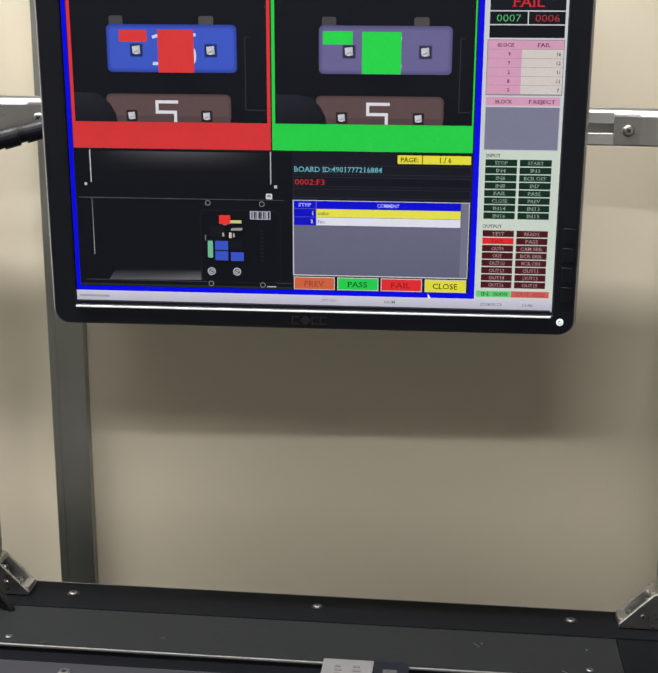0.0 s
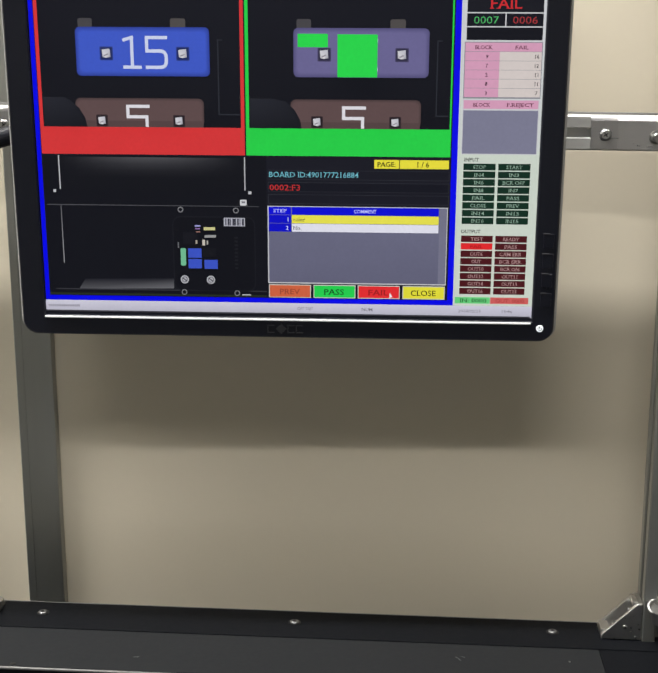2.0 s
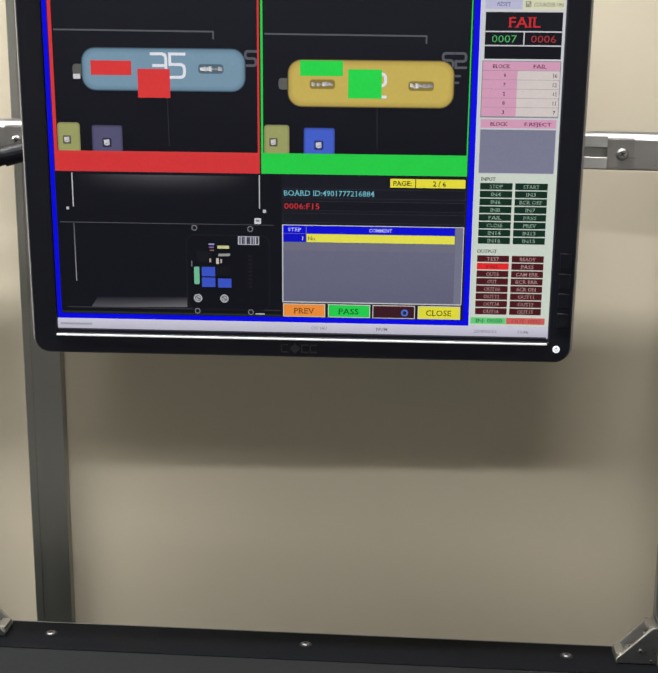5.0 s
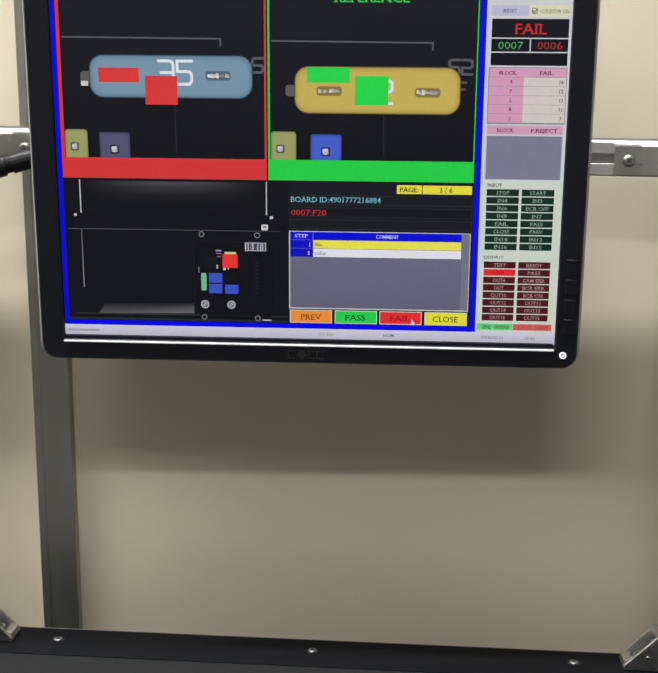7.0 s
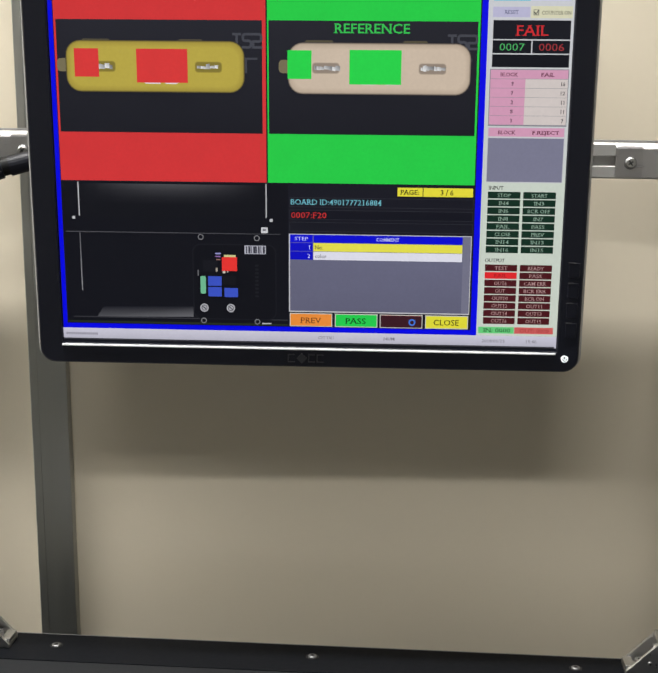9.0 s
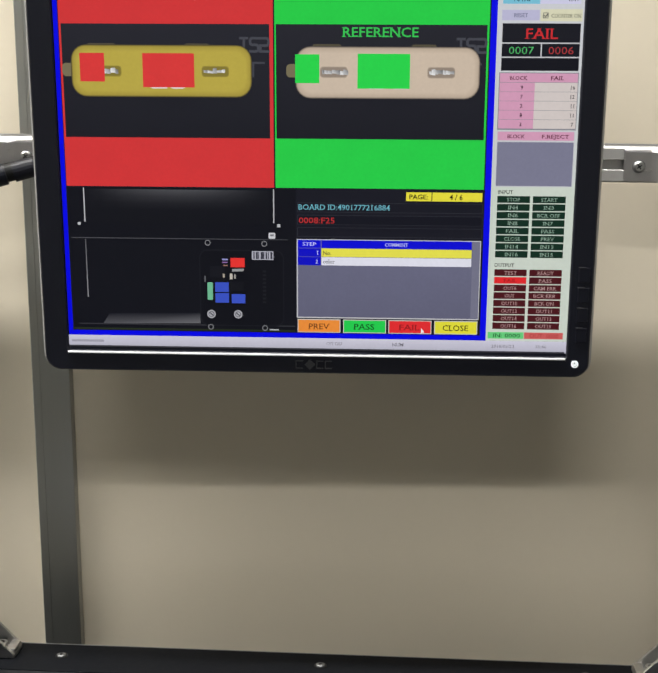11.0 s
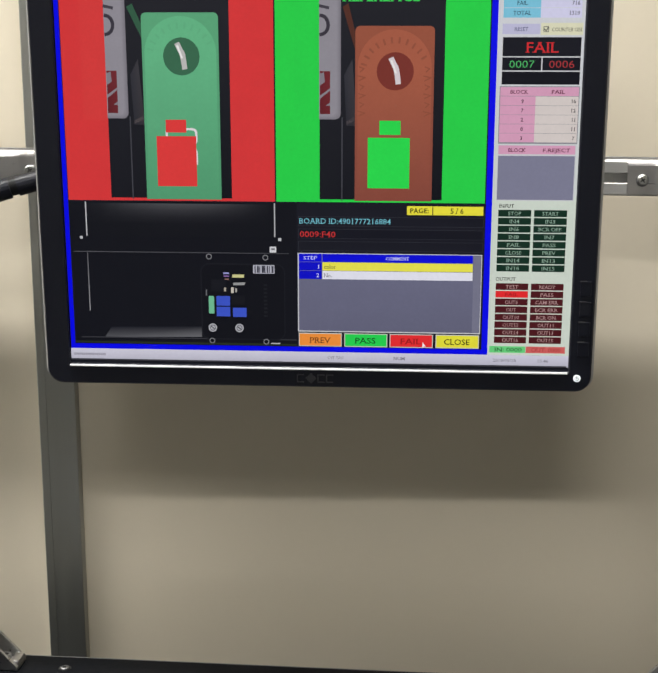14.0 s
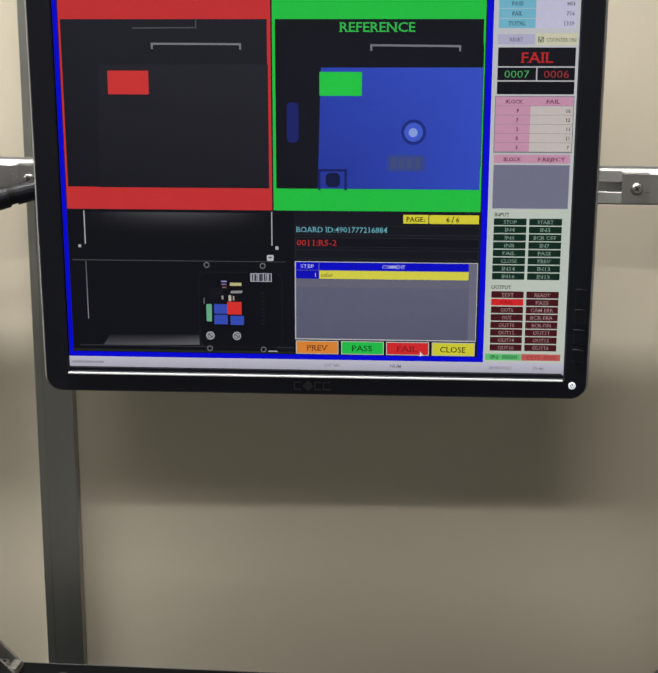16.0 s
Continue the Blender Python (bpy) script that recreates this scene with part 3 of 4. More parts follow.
        q = (b[0] + (c[0] - b[0]) * rc / lc, b[1] + (c[1] - b[1]) * rc / lc)
        out += [tuple((1 - t) ** 2 * x + 2 * t * (1 - t) * y + t * t * z for x, y, z in zip(p, b, q)) for t in (0, 0.25, 0.5, 0.75, 1)]
    return out + [pts[-1]]


def stamped(s, words, u0, v0, u1, v1, w, col=(222, 224, 234), turn=0):
    """Numerals stamped on a fuse; turn: 0 upright, 1 reading upwards, -1 reading downwards."""
    n = len(words)
    for k, ch in enumerate(words):
        for stroke in STROKES[ch]:
            pts = []
            for a, b in stroke:
                if turn == 0:
                    cw = (u1 - u0) / (n + 0.28 * (n - 1))
                    pts.append((u0 + (k * 1.28 + a) * cw, v0 + b * (v1 - v0)))
                else:
                    cw = (v1 - v0) / (n + 0.28 * (n - 1))
                    along = (k * 1.28 + a) * cw
                    pts.append((u0 + b * (u1 - u0), v1 - along) if turn > 0 else (u1 - b * (u1 - u0), v0 + along))
            s.line(eased(pts, 0.30 * min(abs(u1 - u0) / n, abs(v1 - v0)) if turn == 0 else 0.30 * min(abs(v1 - v0) / n, abs(u1 - u0)), 2 if ch == "5" else 0) if ch in "0235" else pts, w, col)
    return s


def pin(s, u, v, a=17, dark=(40, 46, 84)):
    """A square test opening with the bright contact in it."""
    s.lift().round(u - a, v - a, u + a, v + a, 3, tuple(int(c * 0.62) for c in dark), dark).lift()
    s.poly([(u - a * 0.66, v - a * 0.55), (u + a * 0.5, v - a * 0.7), (u + a * 0.62, v + a * 0.5), (u - a * 0.1, v + a * 0.62), (u - a * 0.6, v + a * 0.48)], (206, 206, 212), (188, 188, 198), (150, 150, 162), (212, 210, 214), (176, 174, 182))
    s.lift().line([(u - a * 0.3, v + a * 0.3), (u + a * 0.15, v + a * 0.1)], a * 0.16, (138, 134, 142))


def blade(s, u, v, w=34, h=11, shade=(96, 90, 70)):
    """The bright test slot of a large fuse."""
    s.lift().round(u - w, v - h * 1.35, u + w, v + h * 1.35, 8, tuple(int(c * 0.95) for c in shade), tuple(int(c * 1.22) for c in shade)).lift()
    edge, rng = u - w * 0.84, random.Random(int(u * 7 + v))
    while edge < u + w * 0.7:
        step, g = w * rng.uniform(0.16, 0.38), rng.randint(138, 232)
        top, low = v - h * rng.uniform(0.25, 0.75), v + h * rng.uniform(0.3, 0.7)
        s.poly([(edge, top), (edge + step, top + h * rng.uniform(-0.2, 0.3)), (edge + step, low), (edge, low - h * 0.1)], (g, g, g + 3), (max(g - 50, 96),) * 3, (g, g, g), (min(g + 20, 240),) * 3)
        edge += step
    return s


DARK = (19, 19, 24)


def page_pictures(screen):
    """The six pairs of close-up pictures that the inspection programme pages through. Returns them page by page."""
    pages = []

    def pair(left, right):
        a = left.done("inspection_picture", screen, "close-up picture of a fuse")
        b = right.done("reference_picture", screen, "close-up picture of a fuse")
        pages.append((a, b))

    def brown(s, u0, u1):
        s.lift().round(u0, 466, u1, 580, 14, (96, 68, 66), (70, 50, 50)).lift()
        s.rect(u0, 539, u1, 590, DARK)

    # page 1
    out = []
    for u0, main, rim, word in ((14, (62, 88, 196), (44, 62, 150), "15"), (545, (106, 101, 146), (82, 78, 120), "E")):
        s = Sheet(2).moved(*((4, 2) if u0 < 100 else (0, 2))).rect(u0 + 5, 75, u0 + 511, 538, (22, 22, 28), (22, 22, 28), (15, 15, 19), (15, 15, 19))
        d = u0 - 14 + (0 if u0 < 100 else 20)
        s.lift().rect(u0 + 5, 465, u0 + 60, 468, (58, 58, 62), (36, 36, 40), (24, 24, 28), (36, 36, 40))
        s.lift().round(120 + d, 272, 156 + d, 300, 5, (70, 68, 70)).round(352 + d, 272, 390 + d, 302, 5, (78, 74, 72))
        s.lift().round(112 + d, 293, 449 + d, 412, 12, main, rim)
        s.lift().line([(480 + d, 323), (470 + d, 323), (470 + d, 505), (min(524 + d, 1050), 505)], 3, (42, 44, 50))
        hole_shade = (52, 70, 152) if word == "15" else (82, 77, 112)
        pin(s, 189 + d, 357, 17, hole_shade)
        pin(s, 382 + d, 357, 17, hole_shade)
        s.lift()
        stamped(s, word, *((230 + d, 318, 340 + d, 390) if word == "15" else (271 + d, 323, 318 + d, 392)), 8, (205, 212, 236))
        s.lift().round(104 + d, 466, 432 + d, 537, 14, (94, 74, 73), (70, 56, 55)).lift().rect(112 + d, 522, 430 + d, 538, (84, 66, 65))
        s.lift().poly([(u0 + 8, 466), (u0 + 60, 464), (92 + d, 472), (114 + d, 492), (128 + d, 516), (132 + d, 538), (u0 + 8, 538)], (36, 37, 43), (34, 35, 41), (30, 31, 36), (25, 26, 30), (20, 20, 24), (18, 18, 22), (24, 25, 30))
        pin(s, 171 + d, 522, 15, (62, 48, 50))
        pin(s, 368 + d, 522, 15, (62, 48, 50))
        s.lift().line([(290 + d, 486), (238 + d, 486), (238 + d, 512), (286 + d, 512), (286 + d, 533)], 8, (222, 220, 226))
        out.append(s)
    pair(*out)
    # page 2
    out = []
    for u0, u1, main, rim, word, fu, fv, olive in ((140, 405, (66, 66, 86), (50, 50, 66), "E", 208, 313, 160), (671, 929, (64, 92, 202), (56, 78, 178), "15", 749, 868, 701)):
        s = Sheet(2).moved(*((6, 1) if u0 < 200 else (1, 0))).rect(u0, 75, u1, 601, (16, 16, 19))
        s.lift().round(u0, 60, olive - 2, 490, 8, (146, 142, 82), (120, 118, 66), (16, 16, 19))
        s.lift().round(fu + 3, 60, fv - 3, 491, 14, main, rim, (16, 16, 19))
        mid = (fu + fv) / 2
        pin(s, mid, 243, 17, tuple(int(c * 0.62) for c in main))
        pin(s, mid + 2, 427, 17, tuple(int(c * 0.62) for c in main))
        s.lift()
        if word == "E":
            stamped(s, word, 226, 318, 300, 364, 8, (214, 214, 222), -1)
        else:
            stamped(s, word, 766, 278, 844, 388, 8, (196, 208, 240), 1)
            s.line([(672, 288), (672, 310)], 7, (224, 224, 220)).line([(672, 335), (672, 385)], 7, (224, 224, 220))
        s.lift().rect(u1 - 136, 546, u1, 552, (20, 20, 24), (96, 98, 104), (60, 60, 66), (20, 20, 24)).rect(u1 - 80, 594, u1, 601, (86, 86, 92))
        out.append(s)
    pair(*out)
    # page 3
    out = []
    for u0, box_, main, rim, word, num, slots, small, dv in (
            (17, (89, 303, 497, 405), (120, 150, 170), (104, 134, 154), "35", (264, 316, 346, 372), ((174, 353), (412, 351)), (84, 82, 112), 0),
            (546, (609, 327, 1018, 439), (200, 176, 88), (182, 158, 78), "02", (774, 359, 850, 414), ((694, 385), (938, 387)), (68, 96, 202), 6)):
        s = Sheet(2).moved(*((6, 2) if u0 < 100 else (1, 2))).rect(u0, 75, u0 + 510, 555, (28, 28, 34), (28, 28, 34), (15, 15, 18), (15, 15, 18))
        s.lift().line([(u0 + 6, 260 + dv), (u0 + 402, 262 + dv), (u0 + 402, 278 + dv)], 4, (88, 90, 96)).line([(u0 + 284, 416), (u0 + 286, 540)], 2, (46, 46, 52))
        s.lift()
        stamped(s, "2" if u0 < 100 else "25", *((498, 342, 524, 308) if u0 < 100 else (990, 342, 1046, 308)), 6, (88, 90, 96))
        if u0 > 100:
            s.line([(1008, 395), (1008, 362), (1032, 362)], 6, (80, 82, 88)).line([(1008, 378), (1028, 378)], 6, (80, 82, 88))
        s.lift().round(box_[0] - 24, (box_[1] + box_[3]) / 2 - 12, box_[0] + 14, (box_[1] + box_[3]) / 2 + 16, 8, (92, 92, 88))
        s.lift().round(box_[0] + 3, box_[1] + 3, box_[2] - 3, box_[3] - 3, 30, main, rim, (24, 24, 28))
        if u0 < 100:
            s.lift().rect(66, 366, 84, 378, (206, 206, 210))
        for su, sv in slots:
            blade(s, su, sv, 32, 9, tuple(int(c * 0.72) for c in main))
        s.lift()
        stamped(s, word, *num, 7, (226, 228, 236))
        a = u0 + 2
        s.lift().round(a, 485, a + 58 + dv, 560, 8, (156, 158, 100), (128, 130, 84)).round(a + 88 + dv * 2, 491, a + 166 + dv * 2, 560, 6, small, tuple(int(c * 0.75) for c in small))
        s.lift().rect(u0, 555, u0 + 513, 562, (212, 57, 55) if u0 < 100 else (38, 205, 70))
        pin(s, a + 24, 528, 11, (138, 138, 92))
        pin(s, a + 126 + dv * 2, 534, 12, tuple(int(c * 0.85) for c in small))
        out.append(s)
    pair(*out)
    # page 4
    out = []
    for u0, box_, main, rim, word, num, slots in (
            (14, (37, 266, 479, 387), (186, 168, 70), (168, 150, 62), "20", (228, 301, 318, 364), ((126, 327), (391, 327))),
            (543, (592, 268, 1037, 388), (206, 188, 168), (190, 172, 152), "52", (774, 301, 862, 362), ((684, 327), (945, 327)))):
        s = Sheet(2).moved(*((5, 1) if u0 < 100 else (2, 1))).rect(u0, 215, u0 + 510, 487, (36, 36, 42), (36, 36, 42), (26, 26, 31), (26, 26, 31))
        s.lift()
        stamped(s, "125", u0 + 438, 279, u0 + 508, 248, 6, (70, 71, 78))
        s.line([(u0 + 470, 338), (u0 + 470, 306), (u0 + 496, 306)], 5, (66, 67, 74))
        s.lift().round(box_[0] - 24, 308, box_[0] + 20, 340, 10, (120, 112, 84))
        s.lift().round(box_[0] + 40, 261, box_[0] + 110, 280, 5, (84, 78, 60)).round(box_[0] + 280, 261, box_[0] + 340, 280, 5, (84, 78, 60))
        s.lift().round(box_[0] + 3, box_[1] + 3, box_[2] - 3, box_[3] - 3, 32, main, rim, (34, 33, 36))
        for su, sv in slots:
            blade(s, su, sv, 34, 10, tuple(int(c * 0.76) for c in main))
        s.lift()
        stamped(s, word, *num, 8, (232, 224, 230))
        out.append(s)
    pair(*out)
    # page 5
    out = []
    for u0, u1, fu, fv, top, main, rim, cu, cv, word, num in (
            (118, 424, 209, 398, 153, (98, 178, 130), (80, 152, 110), 306, 256, "30", (264, 430, 338, 514)),
            (650, 953, 737, 928, 184, (164, 90, 66), (132, 70, 56), 834, 290, "40", (793, 458, 868, 545))):
        s = Sheet(2).moved(*((6, 2) if u0 < 200 else (0, 2))).rect(u0, 75, u1, 600, (32, 32, 36), (32, 32, 36), (14, 14, 17), (20, 20, 24))
        s.lift().round(u0 - 60, 60, u0 + 52, 405, 14, (142, 138, 146), (120, 116, 124)).lift().rect(u0 - 62, 60, u0 - 1, 410, (212, 57, 55) if u0 < 200 else (38, 205, 70))
        s.lift().line([(u0 + 2 + 19 * math.cos(radians(a)), 182 + 22 * math.sin(radians(a))) for a in range(-84, 85, 12)], 8, (58, 54, 62)).line([(u0 + 2, 138), (u0 + 20, 142)], 7, (66, 62, 70))
        s.rect(u0 + 1, 290, u0 + 26, 392, (104, 34, 38), (112, 40, 44), (104, 34, 38), (92, 28, 32))
        s.lift().poly([(u0 + 1, 296), (u0 + 11, 292), (u0 + 13, 316), (u0 + 1, 324)], (128, 122, 130)).poly([(u0 + 1, 348), (u0 + 26, 330), (u0 + 26, 336), (u0 + 1, 356)], (132, 126, 134))
        s.poly([(u0 + 15, 372), (u0 + 26, 364), (u0 + 26, 372)], (128, 122, 130))
        s.rect(u0 + 54, 400, u0 + 57, 603, (66, 66, 72)).poly([(u0 + 56, 140), (u0 + 70, 132), (fu + 6, top + 40), (fu + 2, top + 64)], tuple(int(c * 0.5) for c in main))
        s.poly([(u0 + 60, 300), (u0 + 80, 262), (u0 + 92, 420), (u0 + 66, 420)], (46, 46, 52), (58, 56, 60), (52, 48, 50), (40, 40, 46)).poly([(u0 + 66, 410), (fu - 2, 398), (fu - 2, 408), (u0 + 66, 418)], (78, 70, 72))
        shade = tuple(int(c * 0.92) for c in main)
        s.lift().poly([(fu, 603), (fu, top + 10), (fu + 3, top + 3), (fu + 10, top), (fv - 10, top), (fv - 3, top + 3), (fv, top + 10), (fv, 603)], rim, shade, shade, shade, shade, shade, shade, rim)
        mid, r = (fu + fv) / 2, (fv - fu) / 2 - 6
        arch = [(mid + r * math.cos(radians(180 + 6 * k)), top + 8 + r + r * math.sin(radians(180 + 6 * k))) for k in range(31)]
        s.lift().poly([(mid - r, 603)] + arch + [(mid + r, 603)], rim, *([main] * 31), rim)
        for k in range(11):
            a = radians(196 + 13.5 * k)
            s.line([(cu + 74 * math.cos(a), cv + 6 + 74 * math.sin(a)), (cu + 84 * math.cos(a), cv + 6 + 84 * math.sin(a))], 5, tuple(int(c * (0.97 if u0 < 200 else 0.88)) for c in main))
        if u0 > 200:
            for side in (fu + 16, fv - 16):
                for j in range(6):
                    a, b = top + 96 + 21 * j, 5 + 3 * (j % 2)
                    s.line([(side - b, a), (side + b, a + 4), (side - b + 2, a + 11)], 3, tuple(int(c * 0.86) for c in main))
        s.lift().disc(cu, cv, 45, tuple(int(c * f) for c, f in zip(main, (0.58, 0.58, 0.58) if u0 < 200 else (0.73, 0.56, 0.62)))).lift().line([(cu - 8, cv - 26), (cu + 2, cv - 6), (cu + 5, cv + 8), (cu + 7, cv + 24)], 13, (186, 184, 182) if u0 < 200 else (214, 204, 208))
        s.lift().line([(cu - 9, cv - 24), (cu + 1, cv + 2)], 5, (232, 230, 228))
        s.lift()
        stamped(s, word, *num, 5.5, (222, 214, 218), 1)
        out.append(s)
    pair(*out)
    # page 6
    s = Sheet(2).moved(3, 2).rect(16, 144, 526, 551, (34, 34, 40), (34, 34, 40), (24, 24, 29), (24, 24, 29))
    s.lift().poly([(106, 252), (528, 250), (528, 552), (96, 552)], (38, 38, 44), (40, 40, 46), (30, 30, 35), (27, 27, 31))
    s.lift().line([(242, 212), (242, 202), (460, 203), (460, 213)], 5, (128, 130, 136)).line([(196, 165), (352, 164), (352, 144)], 3, (84, 86, 92))
    left = s
    s = Sheet(2).moved(1, 2).rect(548, 144, 1054, 552, (22, 22, 28))
    s.lift().round(548, 150, 1056, 552, 60, (22, 22, 30), (20, 20, 26))
    s.lift().poly([(660, 258), (1055, 257), (1055, 552), (652, 552)], (50, 74, 190), (60, 86, 210), (54, 80, 204), (40, 58, 160))
    s.round(574, 340, 606, 440, 12, (30, 38, 110), (22, 24, 50))
    s.lift().line([(783, 216), (783, 205), (998, 207), (998, 217)], 5, (128, 130, 136))
    s.lift().disc(889, 412, 31, (34, 50, 138)).lift().disc(889, 412, 23, (72, 100, 220)).lift().disc(888, 413, 11, (150, 172, 240))
    s.lift().round(824, 466, 920, 510, 10, (62, 78, 150), (54, 76, 184)).bars(834, 488, 912, 26, (72, 84, 134), 4)
    s.lift().line([(656, 552), (656, 506), (722, 506), (722, 552)], 6, (26, 36, 104)).lift().round(672, 512, 708, 548, 12, (22, 28, 70))
    pair(left, s)
    return pages


def overlays(screen):
    """Red and green check fields, page by page."""
    red, green = (219, 57, 55), (40, 214, 74)
    marks = []
    spec = [
        ([(150, 309, 222, 338), (250, 308, 343, 414)], [(674, 309, 749, 341), (773, 310, 872, 413)], 168),
        ([(222, 270, 320, 404)], [(746, 272, 846, 405)], 160),
        ([(118, 335, 220, 370), (235, 354, 316, 424)], [(640, 330, 746, 367), (759, 350, 842, 420)], 160),
        ([(63, 285, 124, 353), (218, 285, 345, 366)], [(592, 286, 651, 354), (744, 284, 871, 366)], 229),
        ([(269, 409, 320, 440), (245, 449, 344, 572)], [(797, 409, 849, 443), (769, 450, 872, 573)], 114),
        ([(133, 268, 235, 325)], [(658, 270, 762, 327)], 160)]
    for left, right, ref_v in spec:
        a = [Sheet(14).rect(*r, red).done("check_field", screen, "red check field of the inspection picture") for r in left]
        b = [Sheet(14).rect(*r, green).done("check_field", screen, "green check field of the reference picture") for r in right]
        b.append(Sheet(15).text("REFERENCE", 799, ref_v + 4, 23, (56, 196, 84), "CENTER", 0.012, 182).done("reference_word", screen, "green word REFERENCE"))
        marks.append((a, b))
    spots = [(398, 780, 428, 804), (426, 806, 448, 838), (422, 799, 461, 835), (426, 786, 462, 810), (356, 846, 380, 884), (420, 843, 457, 876)]
    spots = [Sheet(14).rect(*r, (232, 52, 46)).done("board_marker", screen, "red marker on the board picture") for r in spots]
    return marks, spots


def page_texts(screen):
    """Page number, part line and step table, page by page."""
    made = []
    for k, (part_id, steps) in enumerate([("0002:F3", ("color", "No.")), ("0006:F15", ("No.",)), ("0007:F20", ("No.", "color")), ("0008:F25", ("No.", "color")), ("0009:F40", ("color", "No.")), ("0011:R5-2", ("color",))]):
        s = Sheet(5)
        s.rect(933, 617, 1057, 639, (232, 222, 60)).lift().text("%d / 6" % (k + 1), 992, 628, 13, (38, 36, 10), "CENTER", 0.012)
        s.rect(598, 678, 1057, 699, (18, 18, 25)).lift().text(part_id, 600, 689, 15, (196, 50, 50), "LEFT", 0.002, 11.2 * len(part_id))
        for j in range(2):
            v0 = 760 + 22 * j
            if j < len(steps):
                s.rect(597, v0, 655, v0 + 21, (8, 8, 196)).rect(657, v0, 1035, v0 + 21, (232, 226, 78) if j == 0 else (226, 226, 238))
                s.lift().text(str(j + 1), 648, v0 + 11, 10, (220, 222, 240), "RIGHT", 0.01).text(steps[j], 661, v0 + 11, 10, (110, 106, 60) if j == 0 else (120, 120, 128), "LEFT", 0.01)
            else:
                s.rect(597, v0, 1035, v0 + 21, (110, 110, 128))
        if k == 0:
            s.rect(598, 945, 704, 976, (206, 98, 62)).lift().text("PREV", 651, 961, 15, (150, 70, 48), "CENTER", 0.008, 52)
        else:
            s.rect(598, 945, 704, 976, (236, 142, 56)).lift().text("PREV", 651, 961, 15, (118, 66, 26), "CENTER", 0.008, 52)
        made.append(s.done("page_text", screen, "page number, part line and step table"))
    return made


def monitor():
    root = new("computer_monitor")
    tagged(root, "black flat-panel monitor showing a fuse inspection programme", "monitor")
    root.matrix_world = SCREEN_BASE
    w, h = 640 * KU, 1024 * K
    # front frame with a rounded outside, hollow inside
    ow, lo, hi, rr = w + 0.0181, -0.0178, h + 0.0165, 0.0115
    outer = []
    for cx, cz, a0 in ((ow - rr, lo + rr, -90), (ow - rr, hi - rr, 0), (-ow + rr, hi - rr, 90), (-ow + rr, lo + rr, 180)):
        outer += [(cx + rr * math.cos(radians(a0 + 90 * k / 8)), cz + rr * math.sin(radians(a0 + 90 * k / 8))) for k in range(9)]
    inner = []
    for cx, cz in ((w + 0.0014, -0.0022), (w + 0.0014, h + 0.0004), (-w - 0.0004, h + 0.0004), (-w - 0.0004, -0.0022)):
        inner += [(cx, cz)] * 9
    bm = bmesh.new()
    loops = []
    for pts, y, sc in ((outer, 0.016, 1.0), (outer, -0.0020, 1.0), (outer, -0.0034, 0.9945), (inner, -0.0030, 1.004), (inner, -0.0022, 1.0), (inner, 0.0018, 1.0)):
        cz = (lo + hi) / 2
        loops.append([bm.verts.new((x * sc, y, cz + (z - cz) * sc)) for x, z in pts])
    for a, b in zip(loops, loops[1:]):
        n = len(a)
        for k in range(n):
            bm.faces.new((a[k], a[(k + 1) % n], b[(k + 1) % n], b[k]))
    bmesh.ops.remove_doubles(bm, verts=bm.verts, dist=0.00002)
    bmesh.ops.recalc_face_normals(bm, faces=bm.faces)
    part("front_frame", bm, M_PLASTIC, root, "matt black plastic front frame")
    # grey rim behind the front frame, widened into a light line for the camera
    bm = bmesh.new()
    loops = []
    for y, grow in ((0.0020, 0.0002), (0.0030, 0.0024), (0.0150, 0.0024), (0.0160, 0.0002)):
        cz = (lo + hi) / 2
        loops.append([bm.verts.new((x * (1 + grow / ow), y, cz + (z - cz) * (1 + grow * 0.1 / ow))) for x, z in outer])
    for a, b in zip(loops, loops[1:]):
        n = len(a)
        for k in range(n):
            bm.faces.new((a[k], a[(k + 1) % n], b[(k + 1) % n], b[k]))
    bmesh.ops.recalc_face_normals(bm, faces=bm.faces)
    part("side_rim", bm, M_RIM, root, "satin grey side rim")
    # back shell, tapering to the rear
    bm = bmesh.new()
    loops = []
    for y, sc in ((0.0162, 0.998), (0.030, 0.985), (0.044, 0.80), (0.050, 0.70)):
        cz = (lo + hi) / 2
        loops.append([bm.verts.new((x * sc, y, cz + (z - cz) * sc)) for x, z in outer])
    for a, b in zip(loops, loops[1:]):
        n = len(a)
        for k in range(n):
            bm.faces.new((a[k], a[(k + 1) % n], b[(k + 1) % n], b[k]))
    bm.faces.new(loops[-1])
    bm.faces.new(list(reversed(loops[0])))
    bmesh.ops.recalc_face_normals(bm, faces=bm.faces)
    part("back_shell", bm, M_PLASTIC, root)
    # white strip painted as light on the opening's lower edge; buttons, lamp and emblem
    part("lower_edge_glint", boxed((-w - 0.0005, -0.0046, -0.0042), (w + 0.0005, -0.0028, -0.0028), 0.0004), M_GLINT, root, "thin white strip imitating light on the screen's lower edge")
    for k in range(4):
        z = 0.0150 + 0.0152 * k
        b = part("button", boxed((w + 0.0070, -0.0042, z - 0.0055), (w + 0.0150, -0.0030, z + 0.0055), 0.0005), M_PLASTIC, root)
